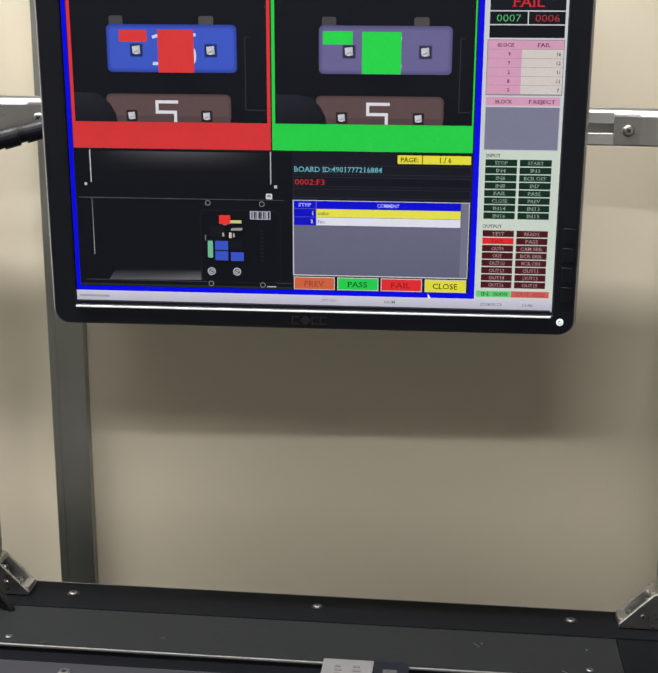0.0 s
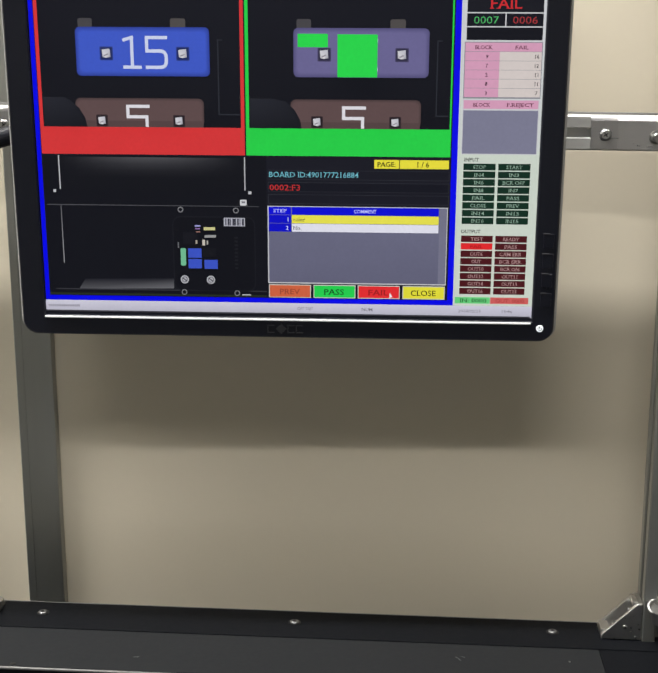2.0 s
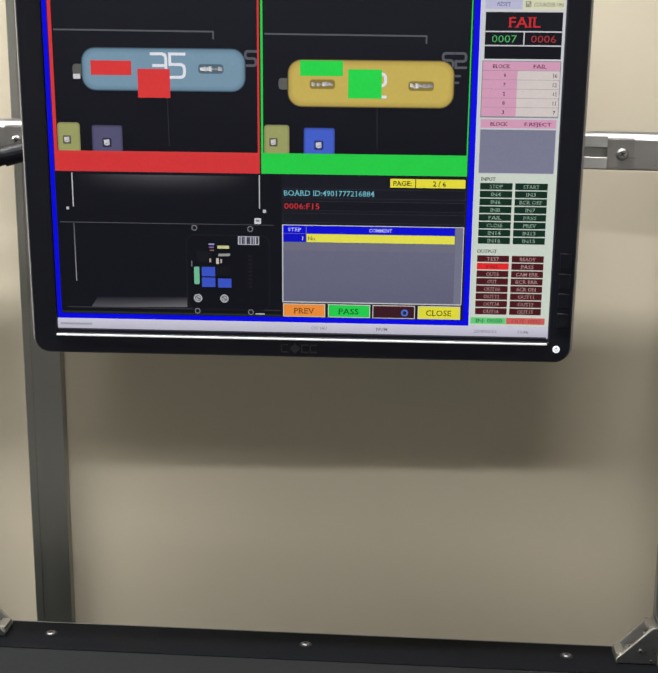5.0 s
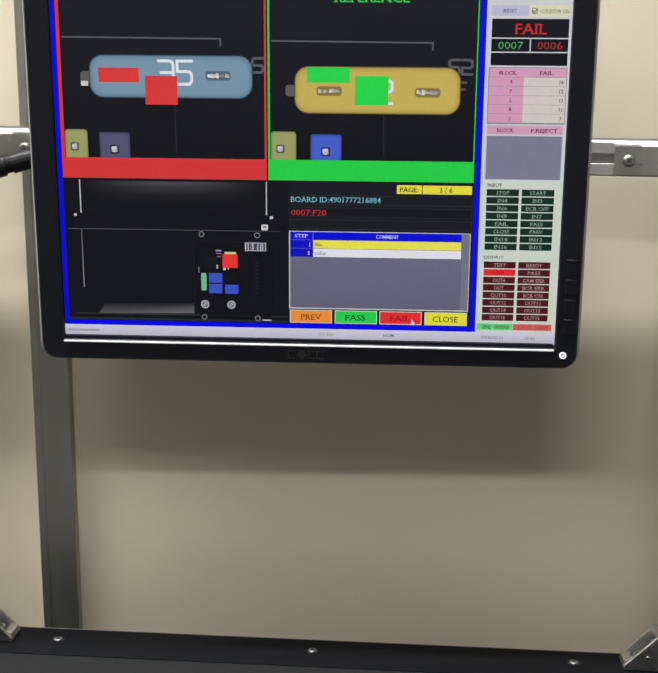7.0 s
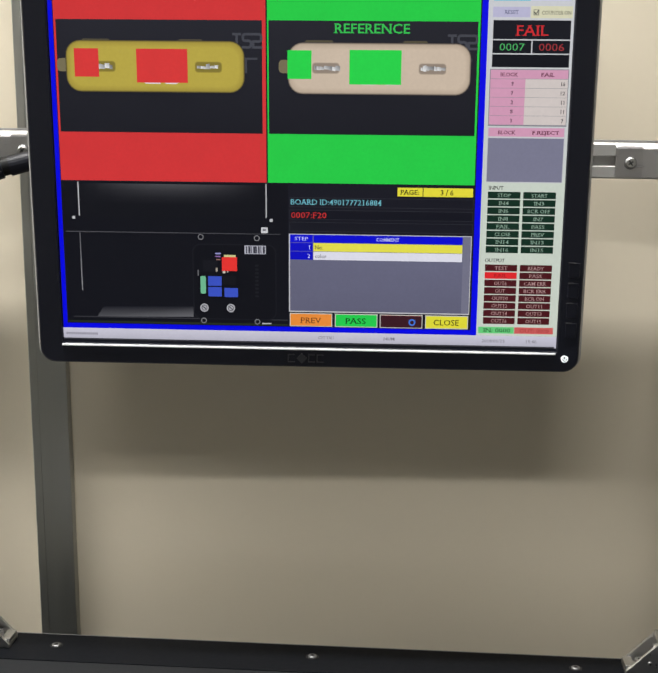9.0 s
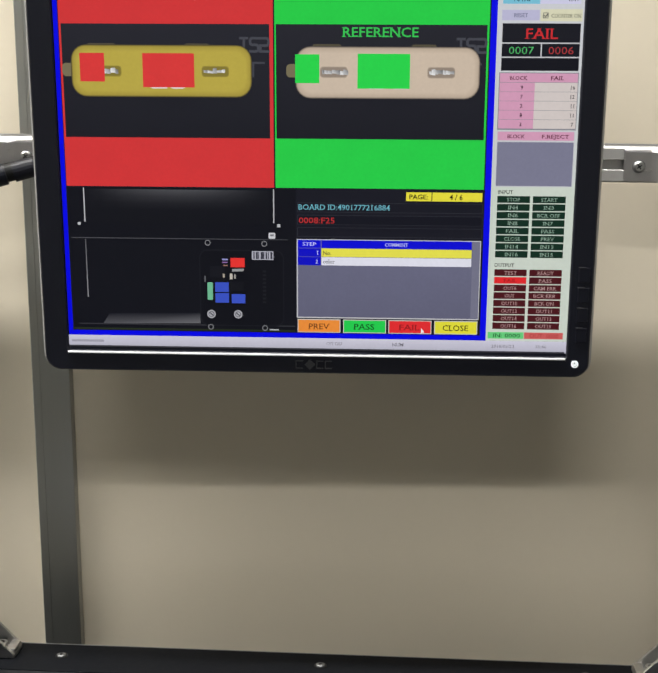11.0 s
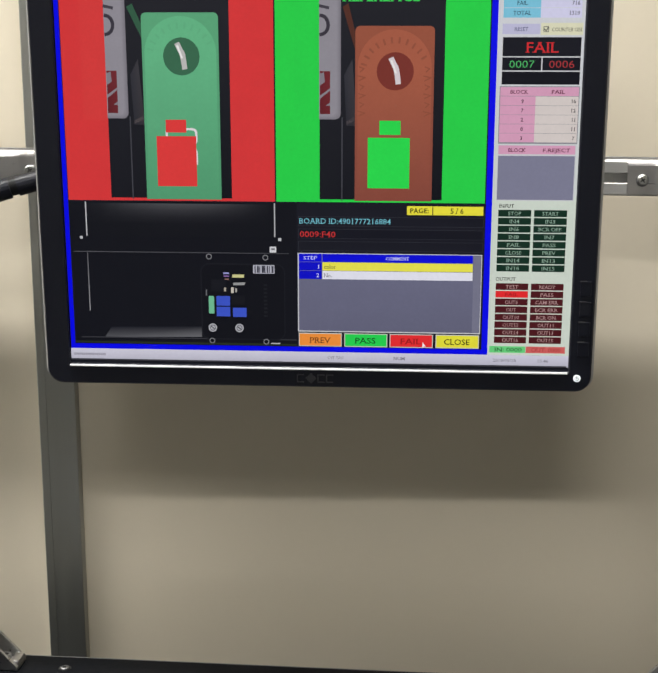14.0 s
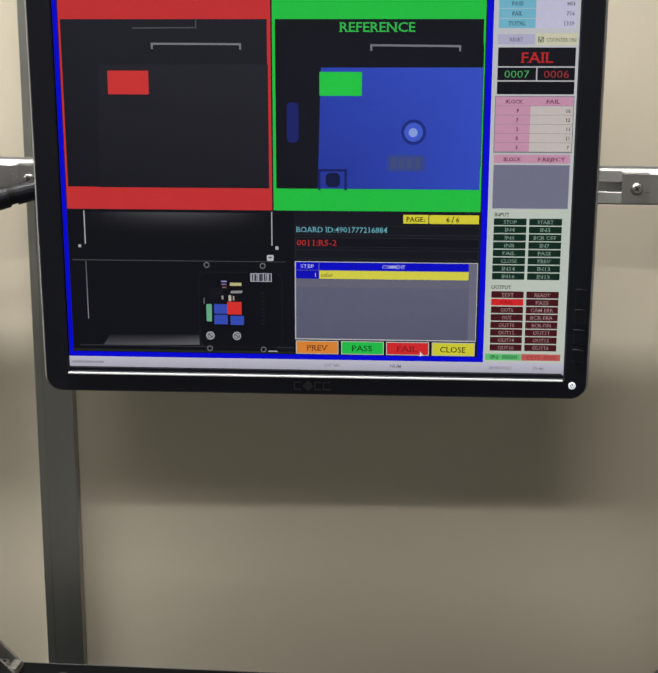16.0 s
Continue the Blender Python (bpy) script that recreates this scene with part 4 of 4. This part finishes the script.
        part("button_mark", boxed((w + 0.0065, -0.0045, z + 0.0056), (w + 0.0115, -0.0036, z + 0.0059)), M_MARK, b)
    bm = bmesh.new()
    disc(bm, pose(w + 0.0076, -0.0036, -0.0072, 90), 0.0026, 0.0026, 0.0008, 24)
    lampo = part("power_button", bm, M_LED, root, "round glowing white power button")
    bm = bmesh.new()
    box(bm, (w + 0.0072, -0.0044, -0.0072), (w + 0.0080, -0.00402, -0.0052))
    for k in range(10):
        a = radians(-230 + 28 * k)
        g = bmesh.ops.create_cube(bm, size=0.0006)
        bmesh.ops.translate(bm, vec=(w + 0.0076 + 0.0015 * math.cos(a), -0.0042, -0.0072 + 0.0015 * math.sin(a)), verts=g["verts"])
    part("power_mark", bm, M_PLASTIC, lampo)
    bm = bmesh.new()
    for k, x in enumerate((-0.0115, -0.0035, 0.0040, 0.0105)):
        if k == 1:
            disc(bm, pose(x, -0.0036, -0.0108, 90), 0.0040, 0.0040, 0.0008, 4)
        else:
            for z in ((-0.0080, -0.0136) if k != 0 else (-0.0080, -0.0136)):
                box(bm, (x - 0.0026, -0.0040, z - 0.0004), (x + 0.0026, -0.0032, z + 0.0004))
            box(bm, (x - 0.0028, -0.0040, -0.0140), (x - 0.0020, -0.0032, -0.0076))
    part("emblem", bm, M_LOGO, root, "dark chrome maker's emblem")
    # bracket at the rear that hooks on the rail
    part("mount", boxed((-0.05, 0.0502, 0.112), (0.05, 0.0815, 0.165), 0.002), M_BLACK, root, "black mounting block")

    # ------------------------------------------------ the display
    screen = part("screen", boxed((-w, 0.0, -0.0022), (w + 0.0012, 0.0016, h)), M_PLASTIC, root, "lit display with an inspection programme")
    blue = (0, 0, 228)
    Sheet(1).rect(0, 0, 1284, 1024, (23, 23, 30)).done("desktop_window", screen, "dark programme window")
    for r in ((1, 0, 12, 993), (1063, 0, 1078, 993), (12, 980, 1063, 993)):
        Sheet(1).lift().rect(*r, blue).done("window_border", screen, "saturated blue window border")
    Sheet(1).lift(2).rect(14, 40, 538, 609, (212, 53, 53)).done("inspection_field", screen, "red field round the inspection picture")
    Sheet(1).lift(2).rect(541.5, 40, 1060, 609, (38, 206, 70)).done("reference_field", screen, "green field round the reference picture")
    pages = page_pictures(screen)

    # live picture of the whole board in its fixture
    s = Sheet(2).rect(14, 612, 592, 980, (14, 14, 18))
    n = 12
    for i in range(n):
        for j in range(5):
            def tone(a, b):
                x = (a / n - 0.5) * 2
                q = int(15 + 60 * max(0, 1 - x * x * 1.1) * max(0, 1 - b / 3.2) ** 1.4)
                return (q, q, q + 3)
            s.lift(0).rect(56 + i * 40, 616 + j * 17, 96 + i * 40, 633 + j * 17, tone(i, j), tone(i + 1, j), tone(i + 1, j + 1), tone(i, j + 1))
    s.y -= 0.00003
    s.rect(55, 613, 58, 699, (190, 190, 194)).rect(535, 613, 538, 698, (180, 180, 184)).rect(54.5, 742, 57, 893, (92, 92, 96), (92, 92, 96), (150, 150, 154), (150, 150, 154))
    s.rect(20, 738.5, 572, 740.5, (84, 84, 88), (70, 70, 74), (60, 60, 64), (84, 84, 88)).rect(38, 700, 45, 707, (196, 196, 200)).rect(545, 700, 553, 708, (190, 190, 194))
    s.round(523, 722, 540, 737, 2, (206, 206, 210)).rect(527, 726, 536, 731, (120, 120, 126))
    s.poly([(110, 934), (345, 930), (345, 958), (92, 962)], (20, 20, 27), (22, 22, 28), (104, 104, 108), (80, 80, 84))
    s.rect(30, 961, 590, 964, (50, 50, 54)).rect(14, 973, 590, 978, (36, 44, 26)).rect(524, 971, 548, 974, (190, 190, 194))
    s.lift().round(345, 766, 562, 964, 22, (25, 25, 29)).lift().round(348, 769, 559, 961, 20, (12, 12, 15))
    s.lift().rect(372, 808, 410, 838, (20, 20, 24)).rect(480, 769, 535, 791, (176, 176, 188))
    s.lift()
    for k, wd in enumerate((3, 5, 2, 6, 3, 4, 2, 5)):
        s.rect(484 + k * 6.2, 771, 484 + k * 6.2 + wd, 789, (58, 58, 68))
    for u, v in ((368, 749), (512, 750), (372, 967), (512, 968)):
        s.disc(u, v, 7.5, (128, 128, 132), 5.2, 16)
    for u, v in ((374, 933), (443, 933)):
        s.disc(u, v, 11, (176, 176, 182)).lift().disc(u, v, 8, (110, 110, 116), 5.5, 16).line([(u - 4, v - 3), (u + 4, v + 3)], 3, (80, 80, 86))
    s.rect(404, 789, 419, 793, (150, 150, 206)).rect(405, 797, 418, 800, (150, 112, 176)).rect(407, 805, 418, 808, (150, 110, 100))
    s.rect(427, 794, 457, 802, (204, 200, 140)).poly([(430, 815), (460, 814), (458, 821), (428, 822)], (150, 150, 150))
    s.rect(405, 828, 410, 838, (170, 160, 146)).rect(423, 827, 430, 842, (200, 192, 180)).rect(434, 829, 438, 840, (170, 166, 160)).rect(358, 834, 361, 850, (110, 110, 114))
    s.round(365, 850, 379, 896, 3, (112, 186, 146)).rect(385, 850, 420, 875, (58, 82, 194)).rect(385, 878, 420, 903, (58, 82, 194)).rect(427, 880, 462, 904, (58, 82, 194)).rect(424, 848, 458, 872, (18, 18, 21))
    for k in range(9):
        s.rect(507, 818 + k * 10, 516, 823 + k * 10, (30, 30, 33))
    s.done("board_picture", screen, "live picture of a fuse board in its fixture")

    s = Sheet(3).rect(868, 617, 931, 639, (232, 222, 60)).lift().text("PAGE:", 899, 628, 12, (44, 42, 12), "CENTER", 0.016, 46)
    s.done("page_label", screen)
    s = Sheet(3).rim_of(596, 645, 1059, 669, 1, (52, 52, 58)).rim_of(596, 676, 1059, 700, 1, (52, 52, 58)).rim_of(596, 707, 1059, 731, 1, (52, 52, 58))
    s.text("BOARD ID:4901777216884", 599, 656, 14, (116, 190, 206), "LEFT", 0.004, 229)
    s.done("board_line", screen)
    s = Sheet(3).rect(594, 737, 1058, 940, (196, 196, 200)).lift().rect(597, 739, 1056, 937, (106, 106, 130), (108, 108, 132), (98, 98, 120), (98, 98, 120))
    s.done("step_table", screen, "grey step table")
    Sheet(3).lift(2).rect(597, 739, 655, 759, (4, 4, 212)).lift().text("STEP", 626, 749, 9, (200, 204, 240), "CENTER", 0.006, 34).done("table_heading", screen)
    Sheet(3).lift(2).rect(657, 739, 1035, 759, (4, 4, 212)).lift().text("COMMENT", 846, 749, 9, (200, 204, 240), "CENTER", 0.006, 58).done("table_heading", screen)
    Sheet(3).lift(2).rect(1037, 741, 1055, 936, (116, 116, 136)).done("scroll_bar", screen)
    texts = page_texts(screen)
    for u0, word, back, ink in ((596, "", (236, 142, 56), (118, 66, 26)), (713, "PASS", (36, 206, 78), (16, 74, 28)), (829, "FAIL", (226, 44, 46), (150, 28, 30)), (946, "CLOSE", (226, 220, 56), (60, 56, 14))):
        s = Sheet(3).rect(u0, 943, u0 + 110, 978, (204, 204, 196)).lift().rect(u0 + 2, 945, u0 + 108, 976, back)
        if word:
            s.lift().text(word, u0 + 54, 961, 15, ink, "CENTER", 0.008, 13 * len(word))
        s.done("screen_button", screen, "coloured push field on the display")

    # right-hand column
    cream = (204, 213, 201)
    s = Sheet(2).rect(1078, 0, 1284, 990, (206, 206, 214), (206, 206, 214), cream, cream).rect(1078, 592, 1284, 993, cream).done("side_column", screen, "pale side column of the programme")
    for k, (name, num) in enumerate((("PASS", "603"), ("FAIL", "716"), ("TOTAL", "1319"))):
        v = 113 + 23 * k
        s = Sheet(3).moved(0, -3).rect(1090, v - 11, 1178, v + 11, (122, 192, 216)).rect(1178, v - 11, 1275, v + 11, (208, 206, 232))
        s.lift().text(name, 1134, v, 9.5, (56, 86, 104), "CENTER", 0.012).text(num, 1270, v, 9.5, (84, 82, 100), "RIGHT", 0.008)
        s.done("counter_line", screen, "blue and white counter line")
    Sheet(3).moved(0, -3).rect(1090, 60, 1178, 100, (122, 192, 216)).rect(1178, 60, 1275, 100, (208, 206, 232)).done("counter_line", screen, "blue and white counter line")
    s = Sheet(3).moved(0, -3).rect(1089, 184, 1178, 208, (188, 186, 214)).lift().text("RESET", 1134, 196, 9, (96, 98, 130), "CENTER", 0.006).done("reset_field", screen)
    s = Sheet(3).moved(0, -3).rect(1180, 182, 1280, 210, (218, 216, 186)).lift().rim_of(1186, 190, 1199, 203, 1.5, (90, 90, 90)).line([(1188, 196), (1192, 200), (1198, 192)], 2, (60, 60, 60)).text("COUNTER ON", 1206, 197, 9, (110, 108, 92), "LEFT", 0.006, 70).done("check_box", screen)
    s = Sheet(3).moved(0, -3).rect(1089, 214, 1278, 326, (200, 200, 204)).lift().rect(1091, 215, 1277, 259, (24, 24, 29)).rect(1091, 262, 1184, 292, (20, 20, 25)).rect(1187, 262, 1277, 292, (20, 20, 25)).rect(1091, 295, 1277, 325, (18, 18, 22))
    s.lift().text("FAIL", 1186, 238, 25, (200, 44, 48), "CENTER", 0.006, 76).text("0007", 1138, 277, 18, (84, 190, 108), "CENTER", -0.008, 60).text("0006", 1233, 277, 18, (176, 58, 60), "CENTER", -0.008, 60)
    s.done("result_box", screen, "black result box with red and green figures")
    pink, pale = (212, 156, 184), (212, 202, 198)
    Sheet(3).moved(0, -3).rect(1087, 329, 1279, 466, (140, 140, 146)).done("block_table", screen, "grey-rimmed failure table")
    s = Sheet(4).moved(0, -3).rect(1089, 331, 1277, 352, pink)
    s.lift().text("BLOCK", 1134, 342, 9, (98, 42, 64), "CENTER", 0.014, 42).text("FAIL", 1228, 342, 9, (98, 42, 64), "CENTER", 0.014, 32)
    for k, (a, b) in enumerate((("9", "16"), ("7", "12"), ("2", "11"), ("8", "11"), ("3", "7"))):
        v = 364 + 22 * k
        s.done("table_heading" if k == 0 else "failure_line", screen, "pink table heading" if k == 0 else "pink and cream table row")
        s = Sheet(4).moved(0, -3).rect(1089, v - 11, 1174, v + 10.2, pink).rect(1174, v - 11, 1277, v + 10.2, pale)
        s.lift().text(a, 1143, v, 9, (60, 34, 48), "CENTER", 0.012).text(b, 1271, v, 9, (48, 42, 44), "RIGHT", 0.012)
    s.done("failure_line", screen, "pink and cream table row")
    s = Sheet(3).moved(0, -3).rect(1087, 493, 1277, 604, (198, 198, 204)).rect(1089, 495, 1275, 602, (124, 124, 146)).done("reject_body", screen, "empty grey table body")
    s = Sheet(3).moved(0, -3).rect(1087, 468, 1277, 492, (198, 198, 204)).rect(1089, 470, 1275, 491, pink)
    s.lift().text("BLOCK", 1134, 481, 9, (98, 42, 64), "CENTER", 0.014, 42).text("F.REJECT", 1230, 481, 9, (98, 42, 64), "CENTER", 0.014, 66)
    s.done("reject_heading", screen, "pink table heading")
    s = Sheet(3).text("INPUT", 1096, 614, 9, (40, 44, 40), "LEFT", 0.012, 36).done("side_heading", screen)
    s = Sheet(3).text("OUTPUT", 1093, 797, 9, (40, 44, 40), "LEFT", 0.012, 50).done("side_heading", screen)
    ins = (("STOP", "START"), ("IN4", "IN3"), ("IN6", "BCR OFF"), ("IN8", "IN7"), ("FAIL", "PASS"), ("CLOSE", "PREV"), ("IN14", "IN13"), ("IN16", "IN15"))
    outs = (("TEST", "READY"), ("FAIL", "PASS"), ("OUT6", "CAM ERR"), ("OUT", "BCR ERR"), ("OUT10", "BCR ON"), ("OUT12", "OUT11"), ("OUT14", "OUT13"), ("OUT16", "OUT15"))
    for rows, v0, back, ink, label in ((ins, 632.5, (16, 45, 29), (142, 168, 152), "dark green signal field"), (outs, 816.5, (74, 19, 21), (178, 146, 146), "dark red signal field")):
        for k, pair in enumerate(rows):
            for j, word in enumerate(pair):
                u0, v = (1094, 1182)[j], v0 + 19.6 * k
                lit = rows is outs and k == 1 and j == 0
                s = Sheet(3).rect(u0, v - 8.6, u0 + 81, v + 8.2, (226, 40, 42) if lit else back)
                s.lift().text(word, u0 + 40.5, v, 9, (150, 24, 26) if lit else ink, "CENTER", 0.004, min(56, 8.0 * len(word)))
                s.done("signal_field", screen, "bright red lit signal field" if lit else label)
    s = Sheet(3).rect(1083, 970, 1174, 987, (104, 206, 124)).lift().text("IN: 0000", 1131, 978.5, 10, (28, 92, 44), "CENTER", 0.01, 68).done("in_counter", screen)
    s = Sheet(3).rect(1175, 970, 1274, 987, (206, 96, 92)).lift().text("OUT: 0000", 1226, 978.5, 10, (168, 60, 60), "CENTER", 0.01, 74).done("out_counter", screen)
    s = Sheet(3).rect(0, 993, 1284, 1024, (206, 204, 220), (206, 204, 220), (182, 180, 194), (182, 180, 194)).rect(0, 1020, 1280, 1024, (60, 60, 66))
    s.lift().bars(8, 1008, 92, 6, (146, 144, 156), 17).text("CVT TAU", 690, 1007, 8, (126, 124, 134), "CENTER", 0.004, 40).text("NUM", 854, 1007, 8, (110, 108, 118), "CENTER", 0.006, 28).text("2018/05/23", 1122, 1007, 8, (126, 124, 134), "CENTER", 0.004, 58).text("15:46", 1220, 1007, 8, (126, 124, 134), "CENTER", 0.004, 26)
    s.done("status_bar", screen, "pale grey status bar")

    # task bar that slides up over the lower edge for a moment
    s = Sheet(10).rect(0, 984, 1285, 1024, (20, 21, 27)).lift()
    for u in (24, 31):
        for v in (997, 1004):
            s.rect(u, v, u + 6, v + 6, (226, 226, 230))
    s.disc(73, 1004, 10, (220, 220, 224), 7.5).bars(91, 1005, 202, 9, (72, 74, 82), 12)
    s.round(366, 998, 374, 1010, 3, (96, 96, 104)).rim_of(405, 998, 421, 1010, 2, (180, 180, 186)).rect(402, 1001, 404, 1008, (150, 150, 156)).rect(422, 1001, 424, 1008, (150, 150, 156))
    s.disc(465, 1004, 9, (44, 90, 206), 4.5).rect(456, 1003, 473, 1006, (44, 90, 206)).rect(501, 998, 520, 1011, (222, 212, 160)).round(548, 999, 568, 1013, 2, (220, 220, 226)).rim_of(553, 994, 563, 1000, 1.5, (210, 210, 216))
    s.disc(609, 1004, 9, (196, 110, 84)).lift().disc(609, 1004, 4, (116, 150, 214)).rect(646, 998, 668, 1011, (216, 222, 230)).lift().line([(647, 999), (657, 1006), (667, 999)], 2, (90, 110, 140))
    s.rect(735, 986, 775, 1019, (40, 41, 48)).lift().disc(706, 1004, 8, (176, 52, 60)).disc(755, 1004, 8, (176, 52, 60)).rect(690, 1018, 722, 1020, (120, 122, 130)).rect(735, 1018, 775, 1020, (140, 142, 150))
    s.disc(1036, 999, 4, (170, 170, 176), 2).line([(1026, 1009), (1032, 1002)], 3, (150, 150, 156)).line([(1064, 1006), (1069, 1001), (1074, 1006)], 2, (190, 190, 194))
    s.rim_of(1086, 998, 1100, 1008, 2, (190, 190, 194)).line([(1112, 1000), (1112, 1008)], 4, (190, 190, 194)).line([(1119, 998), (1121, 1004), (1119, 1010)], 1.5, (150, 150, 156)).text("A", 1140, 1004, 13, (200, 200, 204), "CENTER", slab=False)
    s.text("15:46", 1185, 997, 8, (170, 172, 178), "CENTER", 0.0, 26).bars(1158, 1011, 1212, 7, (96, 98, 104), 10).round(1233, 997, 1249, 1009, 2, (200, 200, 204))
    taskbar = s.done("task_bar", screen, "dark task bar with small icons")
    s = Sheet(15).poly([(0, 0), (9, 12), (4, 12), (0, 17)], (236, 232, 236))
    arrow = s.done("pointer", screen, "white arrow pointer")
    s = Sheet(6).rect(831, 945, 937, 976, (58, 24, 30))
    pressed = s.done("pressed_field", screen, "dark pressed push field")
    s = Sheet(15).disc(912, 961, 9, (66, 120, 220), 5)
    busy = s.done("busy_ring", screen, "blue busy ring")
    return pages, texts, taskbar, arrow, pressed, busy, overlays(screen)


PAGES, TEXTS, TASKBAR, ARROW, PRESSED, BUSY, (FIELDS, MARKERS) = monitor()


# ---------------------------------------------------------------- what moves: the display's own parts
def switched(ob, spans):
    """Keys a part of the display in front of the panel in the given spans of seconds and hides it behind the panel
    between them.
    """
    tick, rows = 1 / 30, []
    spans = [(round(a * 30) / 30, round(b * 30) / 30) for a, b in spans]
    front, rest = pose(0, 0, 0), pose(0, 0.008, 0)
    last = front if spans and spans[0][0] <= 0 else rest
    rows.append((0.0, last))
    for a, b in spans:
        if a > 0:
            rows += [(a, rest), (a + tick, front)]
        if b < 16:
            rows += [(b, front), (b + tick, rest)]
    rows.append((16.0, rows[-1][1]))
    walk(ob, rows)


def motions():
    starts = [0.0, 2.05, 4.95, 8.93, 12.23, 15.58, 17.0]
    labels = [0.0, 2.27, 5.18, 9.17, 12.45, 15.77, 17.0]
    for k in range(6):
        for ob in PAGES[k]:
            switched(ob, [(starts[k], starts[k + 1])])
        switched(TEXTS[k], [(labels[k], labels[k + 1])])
    red = [[(0, 0.13), (0.42, 0.75), (0.96, 1.35), (1.65, 1.92)],
           [(2.05, 2.60), (2.95, 3.35), (3.63, 3.90), (4.20, 4.50), (4.75, 4.95)],
           [(4.95, 5.35), (5.65, 5.95), (6.20, 6.65), (6.92, 7.25), (7.57, 7.85), (8.15, 8.44), (8.73, 8.93)],
           [(8.93, 9.35), (9.65, 9.95), (10.20, 10.50), (10.80, 11.00), (11.20, 11.40), (11.67, 12.03)],
           [(12.23, 12.85), (13.15, 13.42), (13.74, 14.05), (14.38, 14.65), (15.03, 15.25)],
           [(15.58, 17)]]
    green = [[(0, 0.18), (0.75, 1.35), (1.90, 2.05)],
             [(2.05, 2.80), (3.35, 3.90), (4.40, 4.80)],
             [(4.95, 5.40), (5.70, 6.10), (6.65, 7.25), (8.15, 8.65)],
             [(8.93, 9.40), (9.90, 10.40), (10.80, 11.15), (11.40, 12.03)],
             [(12.23, 12.85), (13.42, 14.05), (14.65, 15.25)],
             [(15.58, 17)]]
    board = [[(0, 0.20), (0.45, 0.80), (1.10, 1.40), (1.70, 1.96)],
             [(2.60, 2.95), (3.40, 3.65), (3.92, 4.20), (4.50, 4.75)],
             [(5.10, 5.45), (5.75, 6.05), (6.40, 6.70), (6.94, 7.30), (7.62, 7.92), (8.20, 8.54), (8.83, 9.17)],
             [(9.17, 9.45), (9.75, 10.05), (10.30, 10.60), (10.90, 11.10), (11.22, 11.43), (11.70, 12.06)],
             [(12.88, 13.17), (13.43, 13.75), (14.06, 14.38), (14.67, 15.05), (15.27, 15.58)],
             [(15.85, 17)]]
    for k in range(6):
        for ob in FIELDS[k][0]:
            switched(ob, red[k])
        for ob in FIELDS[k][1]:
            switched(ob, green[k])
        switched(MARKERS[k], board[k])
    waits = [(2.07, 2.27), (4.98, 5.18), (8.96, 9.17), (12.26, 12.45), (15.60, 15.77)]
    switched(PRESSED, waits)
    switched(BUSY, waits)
    low = -42 * K
    walk(TASKBAR, [(0.0, pose(0, 0, low)), (0.06, pose(0, 0, low)), (0.20, pose(0, 0, 0)), (1.03, pose(0, 0, 0)), (1.13, pose(0, 0, low * 0.45)), (1.27, pose(0, 0, low)), (16.0, pose(0, 0, low))])

    def at(u, v, y=0.0):
        return pose(u * KU, y, -v * K)
    path = [(0.0, at(955, 980)), (0.20, at(950, 972)), (0.45, at(936, 936)), (0.70, at(924, 924)), (0.85, at(918, 945)), (1.0, at(912, 958)), (2.0, at(912, 960))]
    for a, b in waits:
        a, b = round(a * 30) / 30, round(b * 30) / 30
        path += [(a, at(912, 960)), (a + 1 / 30, at(912, 960, 0.008)), (b, at(912, 960, 0.008)), (b + 1 / 30, at(913, 962))]
    path.append((16.0, at(916, 965)))
    walk(ARROW, path)


motions()
